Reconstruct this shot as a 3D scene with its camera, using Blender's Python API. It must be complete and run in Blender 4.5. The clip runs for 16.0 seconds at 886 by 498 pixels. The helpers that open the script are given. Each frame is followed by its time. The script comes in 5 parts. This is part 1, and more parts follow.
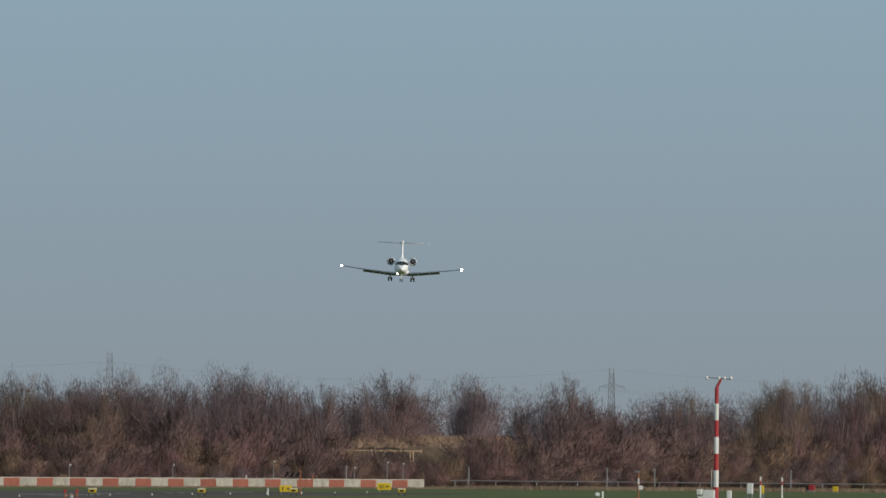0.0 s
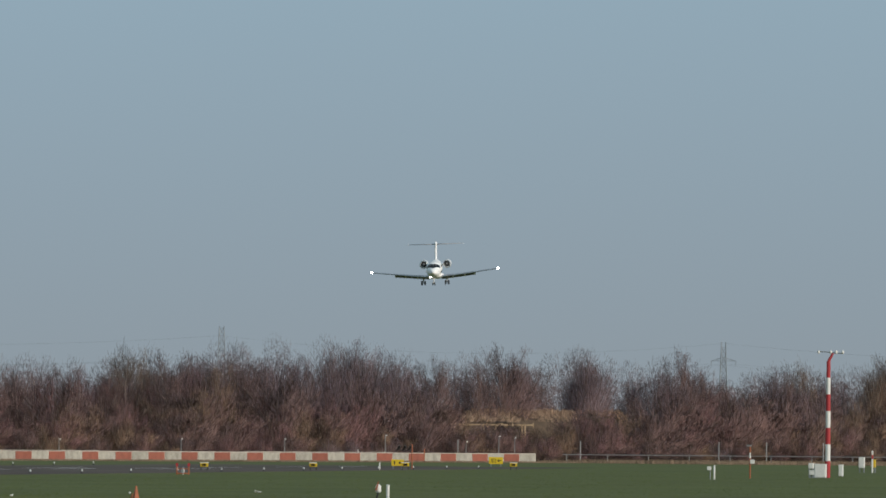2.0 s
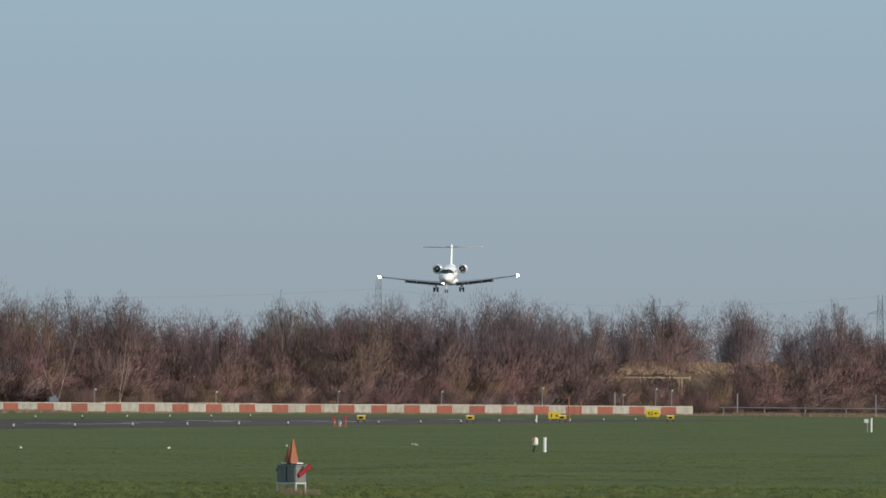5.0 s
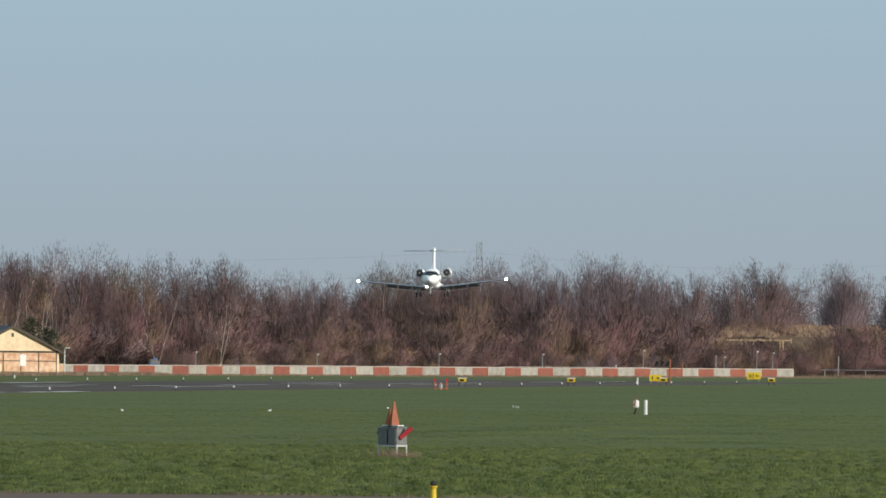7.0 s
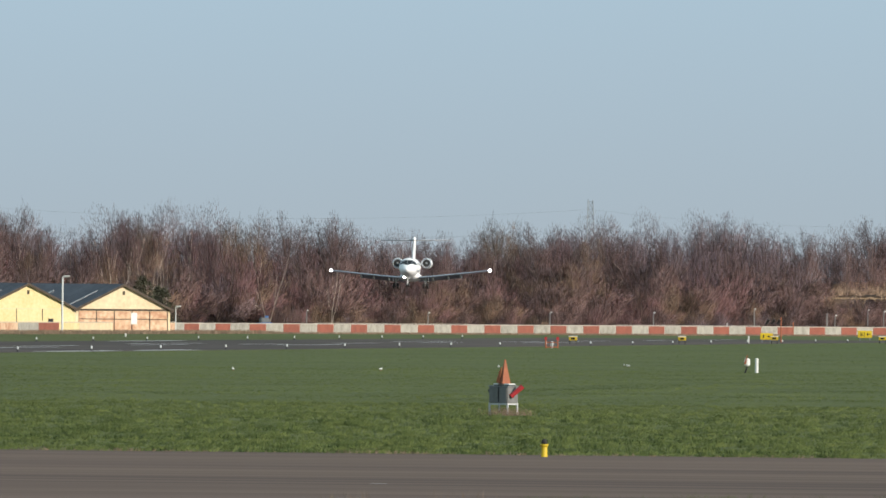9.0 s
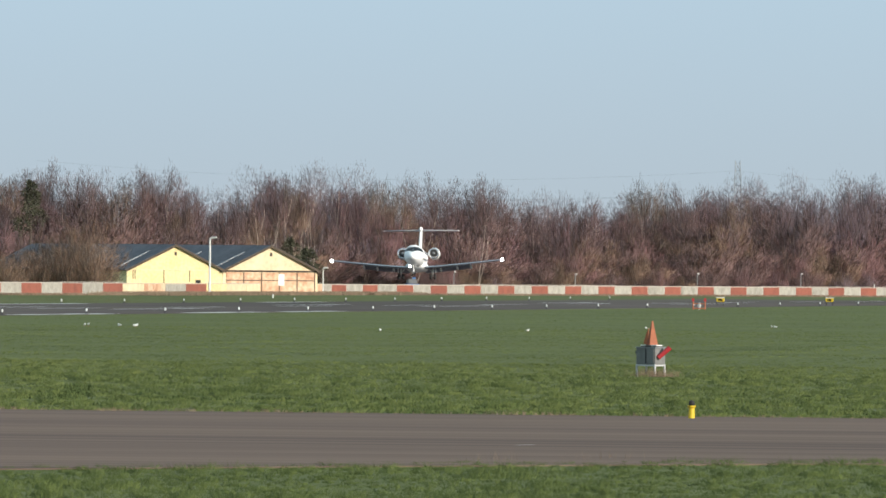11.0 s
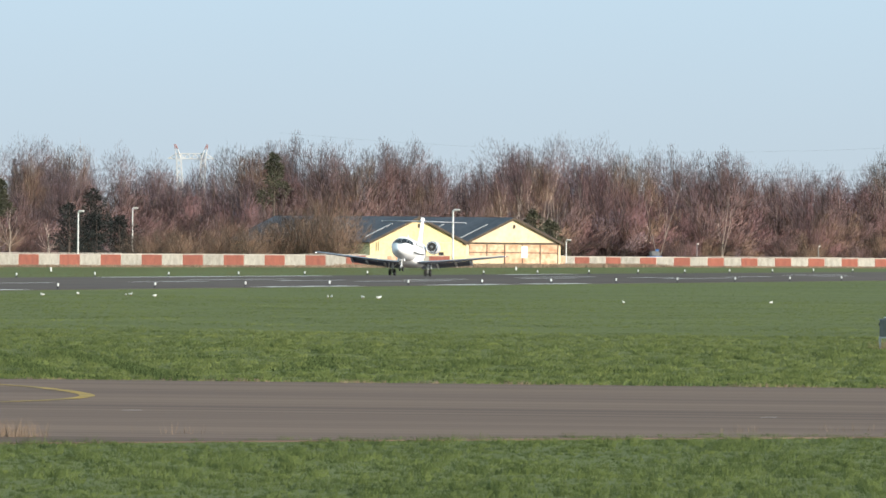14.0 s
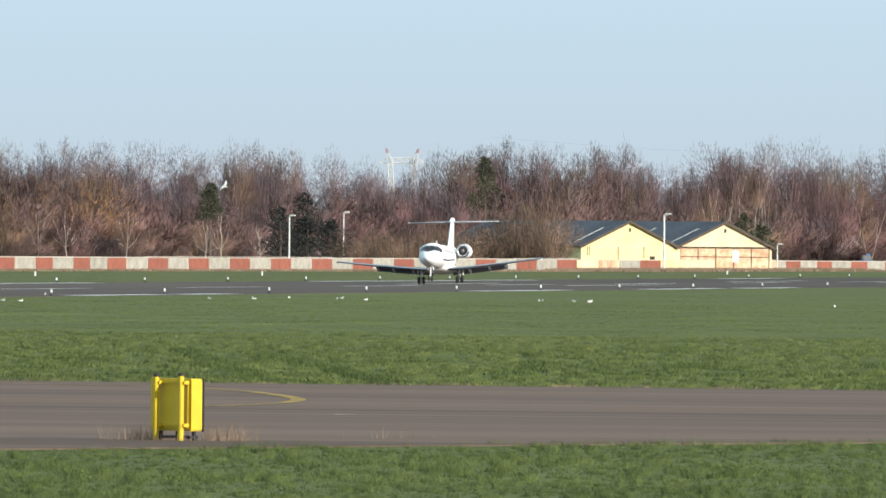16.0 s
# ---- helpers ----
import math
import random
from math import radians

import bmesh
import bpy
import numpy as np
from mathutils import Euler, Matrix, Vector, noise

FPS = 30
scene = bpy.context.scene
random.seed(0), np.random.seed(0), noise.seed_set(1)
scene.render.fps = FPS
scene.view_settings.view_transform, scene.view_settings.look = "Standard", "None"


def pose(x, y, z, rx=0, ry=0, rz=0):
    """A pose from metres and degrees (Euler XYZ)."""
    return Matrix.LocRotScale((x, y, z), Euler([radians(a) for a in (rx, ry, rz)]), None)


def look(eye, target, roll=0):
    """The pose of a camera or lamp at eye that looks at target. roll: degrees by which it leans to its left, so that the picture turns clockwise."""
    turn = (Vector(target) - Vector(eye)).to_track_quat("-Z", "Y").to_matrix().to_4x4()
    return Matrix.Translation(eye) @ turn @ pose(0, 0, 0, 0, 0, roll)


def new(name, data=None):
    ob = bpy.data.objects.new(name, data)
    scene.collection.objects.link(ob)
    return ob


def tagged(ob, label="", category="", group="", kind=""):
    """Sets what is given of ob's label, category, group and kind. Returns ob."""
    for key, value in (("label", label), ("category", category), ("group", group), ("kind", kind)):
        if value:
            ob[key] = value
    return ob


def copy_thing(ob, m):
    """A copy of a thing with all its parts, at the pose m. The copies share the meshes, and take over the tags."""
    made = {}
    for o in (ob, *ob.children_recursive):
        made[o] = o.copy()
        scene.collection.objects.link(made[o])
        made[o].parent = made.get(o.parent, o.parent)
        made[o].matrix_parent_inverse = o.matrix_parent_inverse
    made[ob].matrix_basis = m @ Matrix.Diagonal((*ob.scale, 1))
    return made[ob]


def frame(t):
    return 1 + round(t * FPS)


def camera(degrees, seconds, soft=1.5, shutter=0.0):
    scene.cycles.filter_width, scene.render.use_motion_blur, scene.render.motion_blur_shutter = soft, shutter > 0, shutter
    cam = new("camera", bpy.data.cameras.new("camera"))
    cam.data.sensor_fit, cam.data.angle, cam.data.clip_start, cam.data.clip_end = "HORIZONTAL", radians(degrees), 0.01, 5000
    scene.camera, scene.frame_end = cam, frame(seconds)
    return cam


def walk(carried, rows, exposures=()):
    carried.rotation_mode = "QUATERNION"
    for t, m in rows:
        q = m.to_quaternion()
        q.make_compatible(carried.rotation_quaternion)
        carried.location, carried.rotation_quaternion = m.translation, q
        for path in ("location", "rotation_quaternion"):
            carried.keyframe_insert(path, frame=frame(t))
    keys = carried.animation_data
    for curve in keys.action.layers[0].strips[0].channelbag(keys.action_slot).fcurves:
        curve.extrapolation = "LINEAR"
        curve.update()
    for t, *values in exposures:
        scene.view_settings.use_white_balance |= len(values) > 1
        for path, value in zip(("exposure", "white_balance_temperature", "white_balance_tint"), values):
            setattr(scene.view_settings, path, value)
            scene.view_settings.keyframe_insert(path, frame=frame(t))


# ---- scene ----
EYE = (0.0, 0.0, 3.52)
cam = camera(3.9044, 16.0, soft=1.6)
# seconds, bearing to the left of the runway's axis, elevation (degrees): a tripod pan
ROWS = [
    (0.0, 6.1422, 0.9558), (0.5, 6.2602, 0.9285), (1.0, 6.3811, 0.9015), (1.5, 6.5069, 0.8689),
    (2.0, 6.6336, 0.8370), (2.5, 6.7580, 0.8011), (3.0, 6.8728, 0.7665), (3.5, 6.9765, 0.7326),
    (4.0, 7.0861, 0.6985), (6.5, 7.6664, 0.4964), (7.0, 7.7671, 0.4536), (7.5, 7.8759, 0.4107),
    (8.0, 7.9900, 0.3637), (10.5, 8.7302, 0.1271), (11.0, 8.9023, 0.0893), (11.5, 9.0769, 0.0617),
    (12.0, 9.2558, 0.0305), (12.5, 9.4313, -0.0002), (13.0, 9.5839, -0.0232), (13.5, 9.7629, -0.0437),
    (14.0, 9.9728, -0.0426), (14.5, 10.1940, -0.0371), (15.0, 10.4344, -0.0355), (15.5, 10.6745, -0.0333),
    (16.0, 10.9036, -0.0324),
]


def aim(left, up):
    a, e = radians(left), radians(up)
    return look(EYE, (EYE[0] - math.sin(a) * 1000, EYE[1] + math.cos(a) * 1000, EYE[2] + math.tan(e) * 1000), 0.516)


walk(cam, [(t, aim(a, e)) for t, a, e in ROWS],
     [(0.0, -0.82), (2.0, -0.72), (4.0, -0.59), (6.5, -0.38), (8.0, -0.25), (10.5, 0.02), (12.0, 0.16), (14.0, 0.31), (16.0, 0.32)])

# ---- sky and sun ----
SUN_AZ, SUN_EL = radians(120), radians(18)
world = bpy.data.worlds.new("world")
scene.world = world
world.use_nodes = True
wn = world.node_tree
sky = wn.nodes.new("ShaderNodeTexSky")
sky.sky_type, sky.sun_disc = "NISHITA", False
sky.sun_elevation, sky.sun_rotation = SUN_EL, SUN_AZ
sky.air_density, sky.dust_density, sky.ozone_density = 1.0, 0.2, 3.0
# clear winter air: the haze band near the horizon is thin
wc = wn.nodes.new("ShaderNodeTexCoord")
lift = wn.nodes.new("ShaderNodeVectorMath")
lift.operation = "MULTIPLY_ADD"
lift.inputs[1].default_value, lift.inputs[2].default_value = (1, 1, 4.0), (0, 0, 0.18)
wn.links.new(wc.outputs["Generated"], lift.inputs[0])
unit = wn.nodes.new("ShaderNodeVectorMath")
unit.operation = "NORMALIZE"
wn.links.new(lift.outputs[0], unit.inputs[0])
wn.links.new(unit.outputs[0], sky.inputs["Vector"])
wn.nodes["Background"].inputs[1].default_value = 0.12
# thin high haze pales the blue
pale = wn.nodes.new("ShaderNodeMix")
pale.data_type = "RGBA"
pale.inputs[0].default_value = 0.65
pale.inputs[7].default_value = (4.9, 5.7, 5.75, 1)
wn.links.new(sky.outputs[0], pale.inputs[6])
# a thin mauve-grey haze lies on the horizon
height = wn.nodes.new("ShaderNodeSeparateXYZ")
wn.links.new(wc.outputs["Generated"], height.inputs[0])
layer = wn.nodes.new("ShaderNodeMapRange")
layer.inputs["From Min"].default_value, layer.inputs["From Max"].default_value = 0.0, 0.042
wn.links.new(height.outputs["Z"], layer.inputs["Value"])
veil = wn.nodes.new("ShaderNodeMix")
veil.data_type = "RGBA"
veil.inputs[6].default_value, veil.inputs[7].default_value = (0.92, 0.84, 0.83, 1), (1.09, 1.245, 1.33, 1)
wn.links.new(layer.outputs[0], veil.inputs[0])
hazy = wn.nodes.new("ShaderNodeMix")
hazy.data_type, hazy.blend_type = "RGBA", "MULTIPLY"
hazy.inputs[0].default_value = 1.0
wn.links.new(pale.outputs[2], hazy.inputs[6])
wn.links.new(veil.outputs[2], hazy.inputs[7])
wn.links.new(hazy.outputs[2], wn.nodes["Background"].inputs[0])
sun_data = bpy.data.lights.new("sun", "SUN")
sun_data.energy, sun_data.angle, sun_data.color = 4.8, radians(0.53), (1.0, 0.9, 0.78)
sun = new("sun", sun_data)
sun.matrix_basis = look((0, 0, 300), (-math.sin(SUN_AZ) * math.cos(SUN_EL) * 100, -math.cos(SUN_AZ) * math.cos(SUN_EL) * 100, 300 - math.sin(SUN_EL) * 100))


# ---- materials ----
def mat(name, col, rough=0.7, metal=0.0, col2=None, fine=8.0, broad=0.6, bump=0.0, per=0.0, emit=None, strength=0.0, stretch=None, coat=0.0, contrast=1.0, spec=0.5, alpha=1.0):
    """Two scales of noise between two colours; per: how much single pieces differ."""
    m = bpy.data.materials.new(name)
    m.use_nodes = True
    n, lk = m.node_tree.nodes, m.node_tree.links
    b = n["Principled BSDF"]
    b.inputs["Roughness"].default_value, b.inputs["Metallic"].default_value = rough, metal
    b.inputs["Coat Weight"].default_value = coat
    b.inputs["Alpha"].default_value = alpha
    b.inputs["Specular IOR Level"].default_value = spec
    if emit:
        b.inputs["Emission Color"].default_value, b.inputs["Emission Strength"].default_value = (*emit, 1), strength
    col2 = col2 or tuple(c * 0.72 for c in col)
    tc = n.new("ShaderNodeTexCoord")
    mp = n.new("ShaderNodeMapping")
    if stretch:
        mp.inputs["Scale"].default_value = stretch
    lk.new(tc.outputs["Object"], mp.inputs["Vector"])
    outs = []
    for sc, det in ((fine, 4.0), (broad, 3.0)):
        t = n.new("ShaderNodeTexNoise")
        t.inputs["Scale"].default_value, t.inputs["Detail"].default_value = sc, det
        lk.new(mp.outputs[0], t.inputs["Vector"])
        outs.append(t.outputs["Fac"])
    av = n.new("ShaderNodeMath")
    av.operation = "ADD"
    lk.new(outs[0], av.inputs[0]), lk.new(outs[1], av.inputs[1])
    rg = n.new("ShaderNodeMapRange")
    rg.inputs["From Min"].default_value, rg.inputs["From Max"].default_value = 1 - 0.3 / contrast, 1 + 0.3 / contrast
    lk.new(av.outputs[0], rg.inputs["Value"])
    fac = rg.outputs[0]
    if per:
        oi = n.new("ShaderNodeObjectInfo")
        ge = n.new("ShaderNodeNewGeometry")
        s = n.new("ShaderNodeMath")
        s.operation = "ADD"
        lk.new(oi.outputs["Random"], s.inputs[0]), lk.new(ge.outputs["Random Per Island"], s.inputs[1])
        w = n.new("ShaderNodeMath")
        w.operation = "FRACT"
        lk.new(s.outputs[0], w.inputs[0])
        mx = n.new("ShaderNodeMix")
        mx.inputs["Factor"].default_value = per
        lk.new(fac, mx.inputs["A"]), lk.new(w.outputs[0], mx.inputs["B"])
        fac = mx.outputs["Result"]
    mix = n.new("ShaderNodeMix")
    mix.data_type = "RGBA"
    lk.new(fac, mix.inputs[0])
    mix.inputs[6].default_value, mix.inputs[7].default_value = (*col2, 1), (*col, 1)
    lk.new(mix.outputs[2], b.inputs["Base Color"])
    if bump:
        bp = n.new("ShaderNodeBump")
        bp.inputs["Strength"].default_value, bp.inputs["Distance"].default_value = bump, 0.05
        lk.new(av.outputs[0], bp.inputs["Height"])
        lk.new(bp.outputs[0], b.inputs["Normal"])
    return m


# lush near grass; in the field its darker green stands in for tussock shade
LUSH_SHADE = mat("lush_and_shade_grass_blade", (0.135, 0.17, 0.052), 0.8, col2=(0.06, 0.086, 0.026), fine=0.9, broad=0.12, contrast=1.2, per=0.25, spec=0.12)
DULL = mat("dull_winter_grass", (0.175, 0.168, 0.085), 0.85, col2=(0.095, 0.098, 0.05), fine=0.5, broad=0.06, per=0.3, spec=0.12)
BANKGRASS = mat("pale_bank_grass", (0.46, 0.33, 0.235), 0.85, col2=(0.25, 0.175, 0.13), fine=1.0, broad=0.2, per=0.4, spec=0.12)
GRASS = mat("grass", (0.125, 0.145, 0.05), 0.9, col2=(0.082, 0.1, 0.035), fine=1.2, broad=0.05, bump=0.5, spec=0.12)
BLADE = mat("grass_blade", (0.172, 0.2, 0.064), 0.8, col2=(0.084, 0.112, 0.034), fine=0.9, broad=0.12, contrast=1.2, per=0.25, spec=0.12)
# darkened blades: shade on track ridges and tussock edges is in the colour
SHADEGRASS = mat("shade_grass", (0.09, 0.12, 0.044), 0.9, col2=(0.04, 0.06, 0.022), fine=0.5, broad=0.05, per=0.3, spec=0.12)
STRAW = mat("dry_grass", (0.34, 0.25, 0.175), 0.8, col2=(0.15, 0.11, 0.08), fine=1.0, broad=0.1, per=0.5, spec=0.12)
ASPHALT = mat("asphalt", (0.182, 0.128, 0.1), 0.95, col2=(0.112, 0.079, 0.064), fine=0.5, broad=0.09, bump=0.1, stretch=(0.05, 1, 1), contrast=1.7, spec=0.12)
TARMAC = mat("runway_asphalt", (0.122, 0.1, 0.088), 0.95, col2=(0.068, 0.056, 0.051), fine=0.25, broad=0.03, bump=0.2, stretch=(1, 0.15, 1), spec=0.12)
MARK = mat("white_marking", (0.8, 0.8, 0.78), 0.7, col2=(0.5, 0.5, 0.48), fine=2, broad=0.2)
YMARK = mat("yellow_marking", (0.42, 0.28, 0.07), 0.8, col2=(0.2, 0.15, 0.07), fine=2, broad=0.4, contrast=1.5, spec=0.12)
WHITEWALL = mat("white_concrete", (0.62, 0.58, 0.52), 0.85, col2=(0.45, 0.41, 0.36), fine=3, broad=0.4, bump=0.2)
PALE = mat("pale_panel", (0.47, 0.44, 0.38), 0.9, col2=(0.25, 0.235, 0.2), fine=5, broad=0.8, bump=0.4, per=0.25, contrast=1.4)
RED = mat("red_panel", (0.36, 0.115, 0.075), 0.85, col2=(0.2, 0.065, 0.045), fine=5, broad=0.8, bump=0.3, per=0.3)
CREAM = mat("cream_render", (0.86, 0.72, 0.42), 0.85, col2=(0.74, 0.57, 0.27), fine=2.5, broad=0.35, bump=0.15)
CREAM2 = mat("pale_cream_render", (0.84, 0.72, 0.48), 0.85, col2=(0.7, 0.52, 0.33), fine=2.0, broad=0.4, bump=0.15)
RUST = mat("rusty_door", (0.76, 0.55, 0.37), 0.85, col2=(0.52, 0.27, 0.16), fine=1.6, broad=0.5, bump=0.1, contrast=1.5)
ROOF = mat("slate_grey_roof", (0.115, 0.125, 0.145), 0.75, col2=(0.07, 0.077, 0.092), fine=1.5, broad=0.2, bump=0.2, spec=0.12)
WOOD = mat("weathered_wood", (0.11, 0.08, 0.055), 0.85, col2=(0.05, 0.038, 0.03), fine=4, broad=0.5)
PAINT = mat("aircraft_white", (0.92, 0.92, 0.92), 0.5, col2=(0.88, 0.88, 0.88), fine=2, broad=0.3, spec=0.3)
# pale wing paint darkened: its underside shade is put into the colour
WINGSHADE = mat("shaded_wing_paint", (0.22, 0.235, 0.29), 0.4, col2=(0.18, 0.19, 0.24), fine=2, broad=0.3, spec=0.25)
BAREMETAL = mat("polished_metal", (0.75, 0.76, 0.78), 0.22, 1.0, col2=(0.6, 0.61, 0.63))
BLACK = mat("black_rubber", (0.02, 0.02, 0.02), 0.75)
DARK = mat("dark_metal", (0.04, 0.04, 0.045), 0.5, 0.6)
GLASS = mat("dark_glass", (0.012, 0.014, 0.018), 0.2, spec=0.12)
# grey between lit white and dark: tailplane shade put into the colour
TAILSHADE = mat("shaded_tail_paint", (0.4, 0.41, 0.44), 0.45, col2=(0.34, 0.35, 0.38), fine=2, broad=0.3, spec=0.3)
STEEL = mat("grey_steel", (0.36, 0.37, 0.38), 0.5, 0.7)
PALESTEEL = mat("pale_painted_steel", (0.62, 0.62, 0.62), 0.6, col2=(0.5, 0.5, 0.51))
# galvanised steel, paled and blued to put distance haze into its colour
LATTICE = mat("hazy_galvanised_lattice", (0.34, 0.38, 0.43), 0.6, 0.3)
WHITE = mat("white_paint", (0.78, 0.78, 0.76), 0.5, col2=(0.66, 0.66, 0.63))
SIGNRED = mat("red_paint", (0.45, 0.03, 0.035), 0.5, col2=(0.32, 0.025, 0.03))
ORANGE = mat("orange_plastic", (0.42, 0.13, 0.05), 0.7, col2=(0.28, 0.085, 0.04))
YELLOW = mat("yellow_paint", (0.72, 0.52, 0.02), 0.45, col2=(0.58, 0.4, 0.015), fine=3)
GREYBOX = mat("grey_cabinet", (0.22, 0.22, 0.215), 0.7, col2=(0.14, 0.14, 0.135), fine=5)
BLUE = mat("blue_paint", (0.05, 0.2, 0.5), 0.5)
LAMPGLOW = mat("landing_lamp", (0.9, 0.9, 0.9), 0.3, emit=(1.0, 0.97, 0.92), strength=14)
GULLWHITE = mat("gull_white", (0.8, 0.8, 0.78), 0.7)
BARK = mat("grey_brown_bark", (0.165, 0.13, 0.112), 0.9, col2=(0.085, 0.068, 0.06), fine=3, broad=0.4, per=0.3, spec=0.12)
BIRCH = mat("birch_bark", (0.62, 0.54, 0.47), 0.8, col2=(0.34, 0.28, 0.24), fine=3, broad=0.5, contrast=1.4)
# one sliver stands for a spray of hair-thin twigs, so half the light passes through
TWIGS = {
    "grey": mat("grey_twigs", (0.322, 0.232, 0.245), 0.9, col2=(0.180, 0.130, 0.144), fine=1, broad=0.25, per=0.12, spec=0.12, alpha=0.5),
    "brown": mat("brown_twigs", (0.286, 0.184, 0.171), 0.9, col2=(0.161, 0.105, 0.104), fine=1, broad=0.25, per=0.12, spec=0.12, alpha=0.5),
    "red": mat("reddish_twigs", (0.299, 0.169, 0.169), 0.9, col2=(0.167, 0.098, 0.104), fine=1, broad=0.25, per=0.12, spec=0.12, alpha=0.5),
    "tan": mat("tan_twigs", (0.335, 0.223, 0.156), 0.9, col2=(0.185, 0.124, 0.091), fine=1, broad=0.25, per=0.12, spec=0.12, alpha=0.5),
    "dark": mat("dark_hedge_twigs", (0.151, 0.102, 0.099), 0.9, col2=(0.082, 0.054, 0.055), fine=1, broad=0.25, per=0.12, spec=0.12, alpha=0.6),
    "willow": mat("golden_willow_twigs", (0.534, 0.302, 0.129), 0.9, col2=(0.302, 0.172, 0.087), fine=1, broad=0.25, per=0.12, spec=0.12, alpha=0.5),
}
NEEDLE = mat("dark_green_needles", (0.04, 0.046, 0.042), 0.85, col2=(0.02, 0.024, 0.024), fine=1, broad=0.3, per=0.5, spec=0.12)
IVY = mat("ivy_leaf", (0.1, 0.1, 0.065), 0.75, col2=(0.05, 0.052, 0.036), fine=1, broad=0.3, per=0.5, spec=0.12)
EARTH = mat("brown_bank", (0.13, 0.095, 0.068), 0.95, col2=(0.07, 0.052, 0.04), fine=0.7, broad=0.06, bump=0.5, spec=0.12)


# ---- mesh helpers ----
def mesh_of(name, bm, material):
    me = bpy.data.meshes.new(name)
    bm.normal_update()
    bm.to_mesh(me)
    bm.free()
    for k in material if isinstance(material, (list, tuple)) else (material,):
        me.materials.append(k)
    return me


def part(name, bm, material, parent, label="", m=None, smooth=False):
    me = bm if isinstance(bm, bpy.types.Mesh) else mesh_of(name, bm, material)
    if smooth:
        for p in me.polygons:
            p.use_smooth = True
    ob = new(name, me)
    ob.parent = parent
    if m is not None:
        ob.matrix_basis = m
    if label:
        ob["label"] = label
    return ob


def thing(name, m, label, category, group="", kind=""):
    ob = new(name)
    ob.matrix_basis = m
    return tagged(ob, label, category, group, kind)


def raw(name, verts, faces, material, slots=None):
    me = bpy.data.meshes.new(name)
    me.from_pydata(verts, [], faces)
    for k in material if isinstance(material, (list, tuple)) else (material,):
        me.materials.append(k)
    if slots is not None:
        me.polygons.foreach_set("material_index", slots)
    me.update()
    return me


def box(sx, sy, sz, at=(0, 0, 0), bevel=0.0, bm=None, m=None):
    """A box on its base at the point given."""
    own = bmesh.new()
    bmesh.ops.create_cube(own, size=1.0)
    bmesh.ops.scale(own, vec=(sx, sy, sz), verts=own.verts)
    bmesh.ops.translate(own, vec=(at[0], at[1], at[2] + sz / 2), verts=own.verts)
    if bevel:
        bmesh.ops.bevel(own, geom=own.edges[:], offset=bevel, segments=2, affect="EDGES")
    if m is not None:
        bmesh.ops.transform(own, matrix=m, verts=own.verts)
    if bm is None:
        return own
    me = bpy.data.meshes.new("tmp")
    own.to_mesh(me)
    own.free()
    bm.from_mesh(me)
    bpy.data.meshes.remove(me)
    return bm


def rod(a, b, r0, r1=None, seg=8, bm=None):
    """A tapered bar from a to b."""
    bm = bm or bmesh.new()
    a, b = Vector(a), Vector(b)
    r1 = r0 if r1 is None else r1
    q = (b - a).to_track_quat("Z", "Y")
    rings = []
    for p, r in ((a, r0), (b, r1)):
        rings.append([bm.verts.new(p + q @ Vector((r * math.cos(k * math.tau / seg), r * math.sin(k * math.tau / seg), 0))) for k in range(seg)])
    for k in range(seg):
        bm.faces.new((rings[0][k], rings[0][(k + 1) % seg], rings[1][(k + 1) % seg], rings[1][k]))
    bm.faces.new(rings[0][::-1])
    bm.faces.new(rings[1])
    return bm


def loft(rings, bm=None, caps=True):
    """Skin over rings of points."""
    bm = bm or bmesh.new()
    vs = [[bm.verts.new(p) for p in ring] for ring in rings]
    n = len(rings[0])
    for a, b in zip(vs, vs[1:]):
        for k in range(n):
            bm.faces.new((a[k], a[(k + 1) % n], b[(k + 1) % n], b[k]))
    if caps:
        bm.faces.new(vs[0][::-1])
        bm.faces.new(vs[-1])
    bmesh.ops.recalc_face_normals(bm, faces=bm.faces[:])
    return bm


def oval(y, zc, rx, rz, n=24, flat=2.0):
    out = []
    for k in range(n):
        a = k * math.tau / n
        c, s = math.cos(a), math.sin(a)
        out.append((rx * math.copysign(abs(c) ** (2 / flat), c), y, zc + rz * math.copysign(abs(s) ** (2 / flat), s)))
    return out


def turned(profile, axis="Y", seg=24):
    """Rings about an axis from (radius, place) pairs."""
    rings = []
    for r, p in profile:
        ring = []
        for k in range(seg):
            c, s = r * math.cos(k * math.tau / seg), r * math.sin(k * math.tau / seg)
            ring.append({"Y": (c, p, s), "Z": (c, s, p), "X": (p, c, s)}[axis])
        rings.append(ring)
    return loft(rings)


# ---- ground, runway, taxiway ----
def sheet(name, pts, z, material, label, category):
    n = len(pts)
    low = z - 0.3
    me = raw(name, [(x, y, z) for x, y in pts] + [(x, y, low) for x, y in pts],
             [list(range(n)), list(range(2 * n - 1, n - 1, -1))] + [(i, n + i, n + (i + 1) % n, (i + 1) % n) for i in range(n)], material)
    if me.polygons[0].normal.z < 0:
        me.flip_normals()
    return tagged(new(name, me), label, category, kind="structure")


sheet("ground", [(-5000, -600), (5000, -600), (5000, 4990), (-5000, 4990)], 0.0, GRASS, "wide flat airfield of short green winter grass", "ground")
runway = sheet("runway", [(-222, -500), (-171, -500), (-171, 1640), (-222, 1640)], 0.03, TARMAC, "dark grey asphalt runway with worn white paint", "runway")
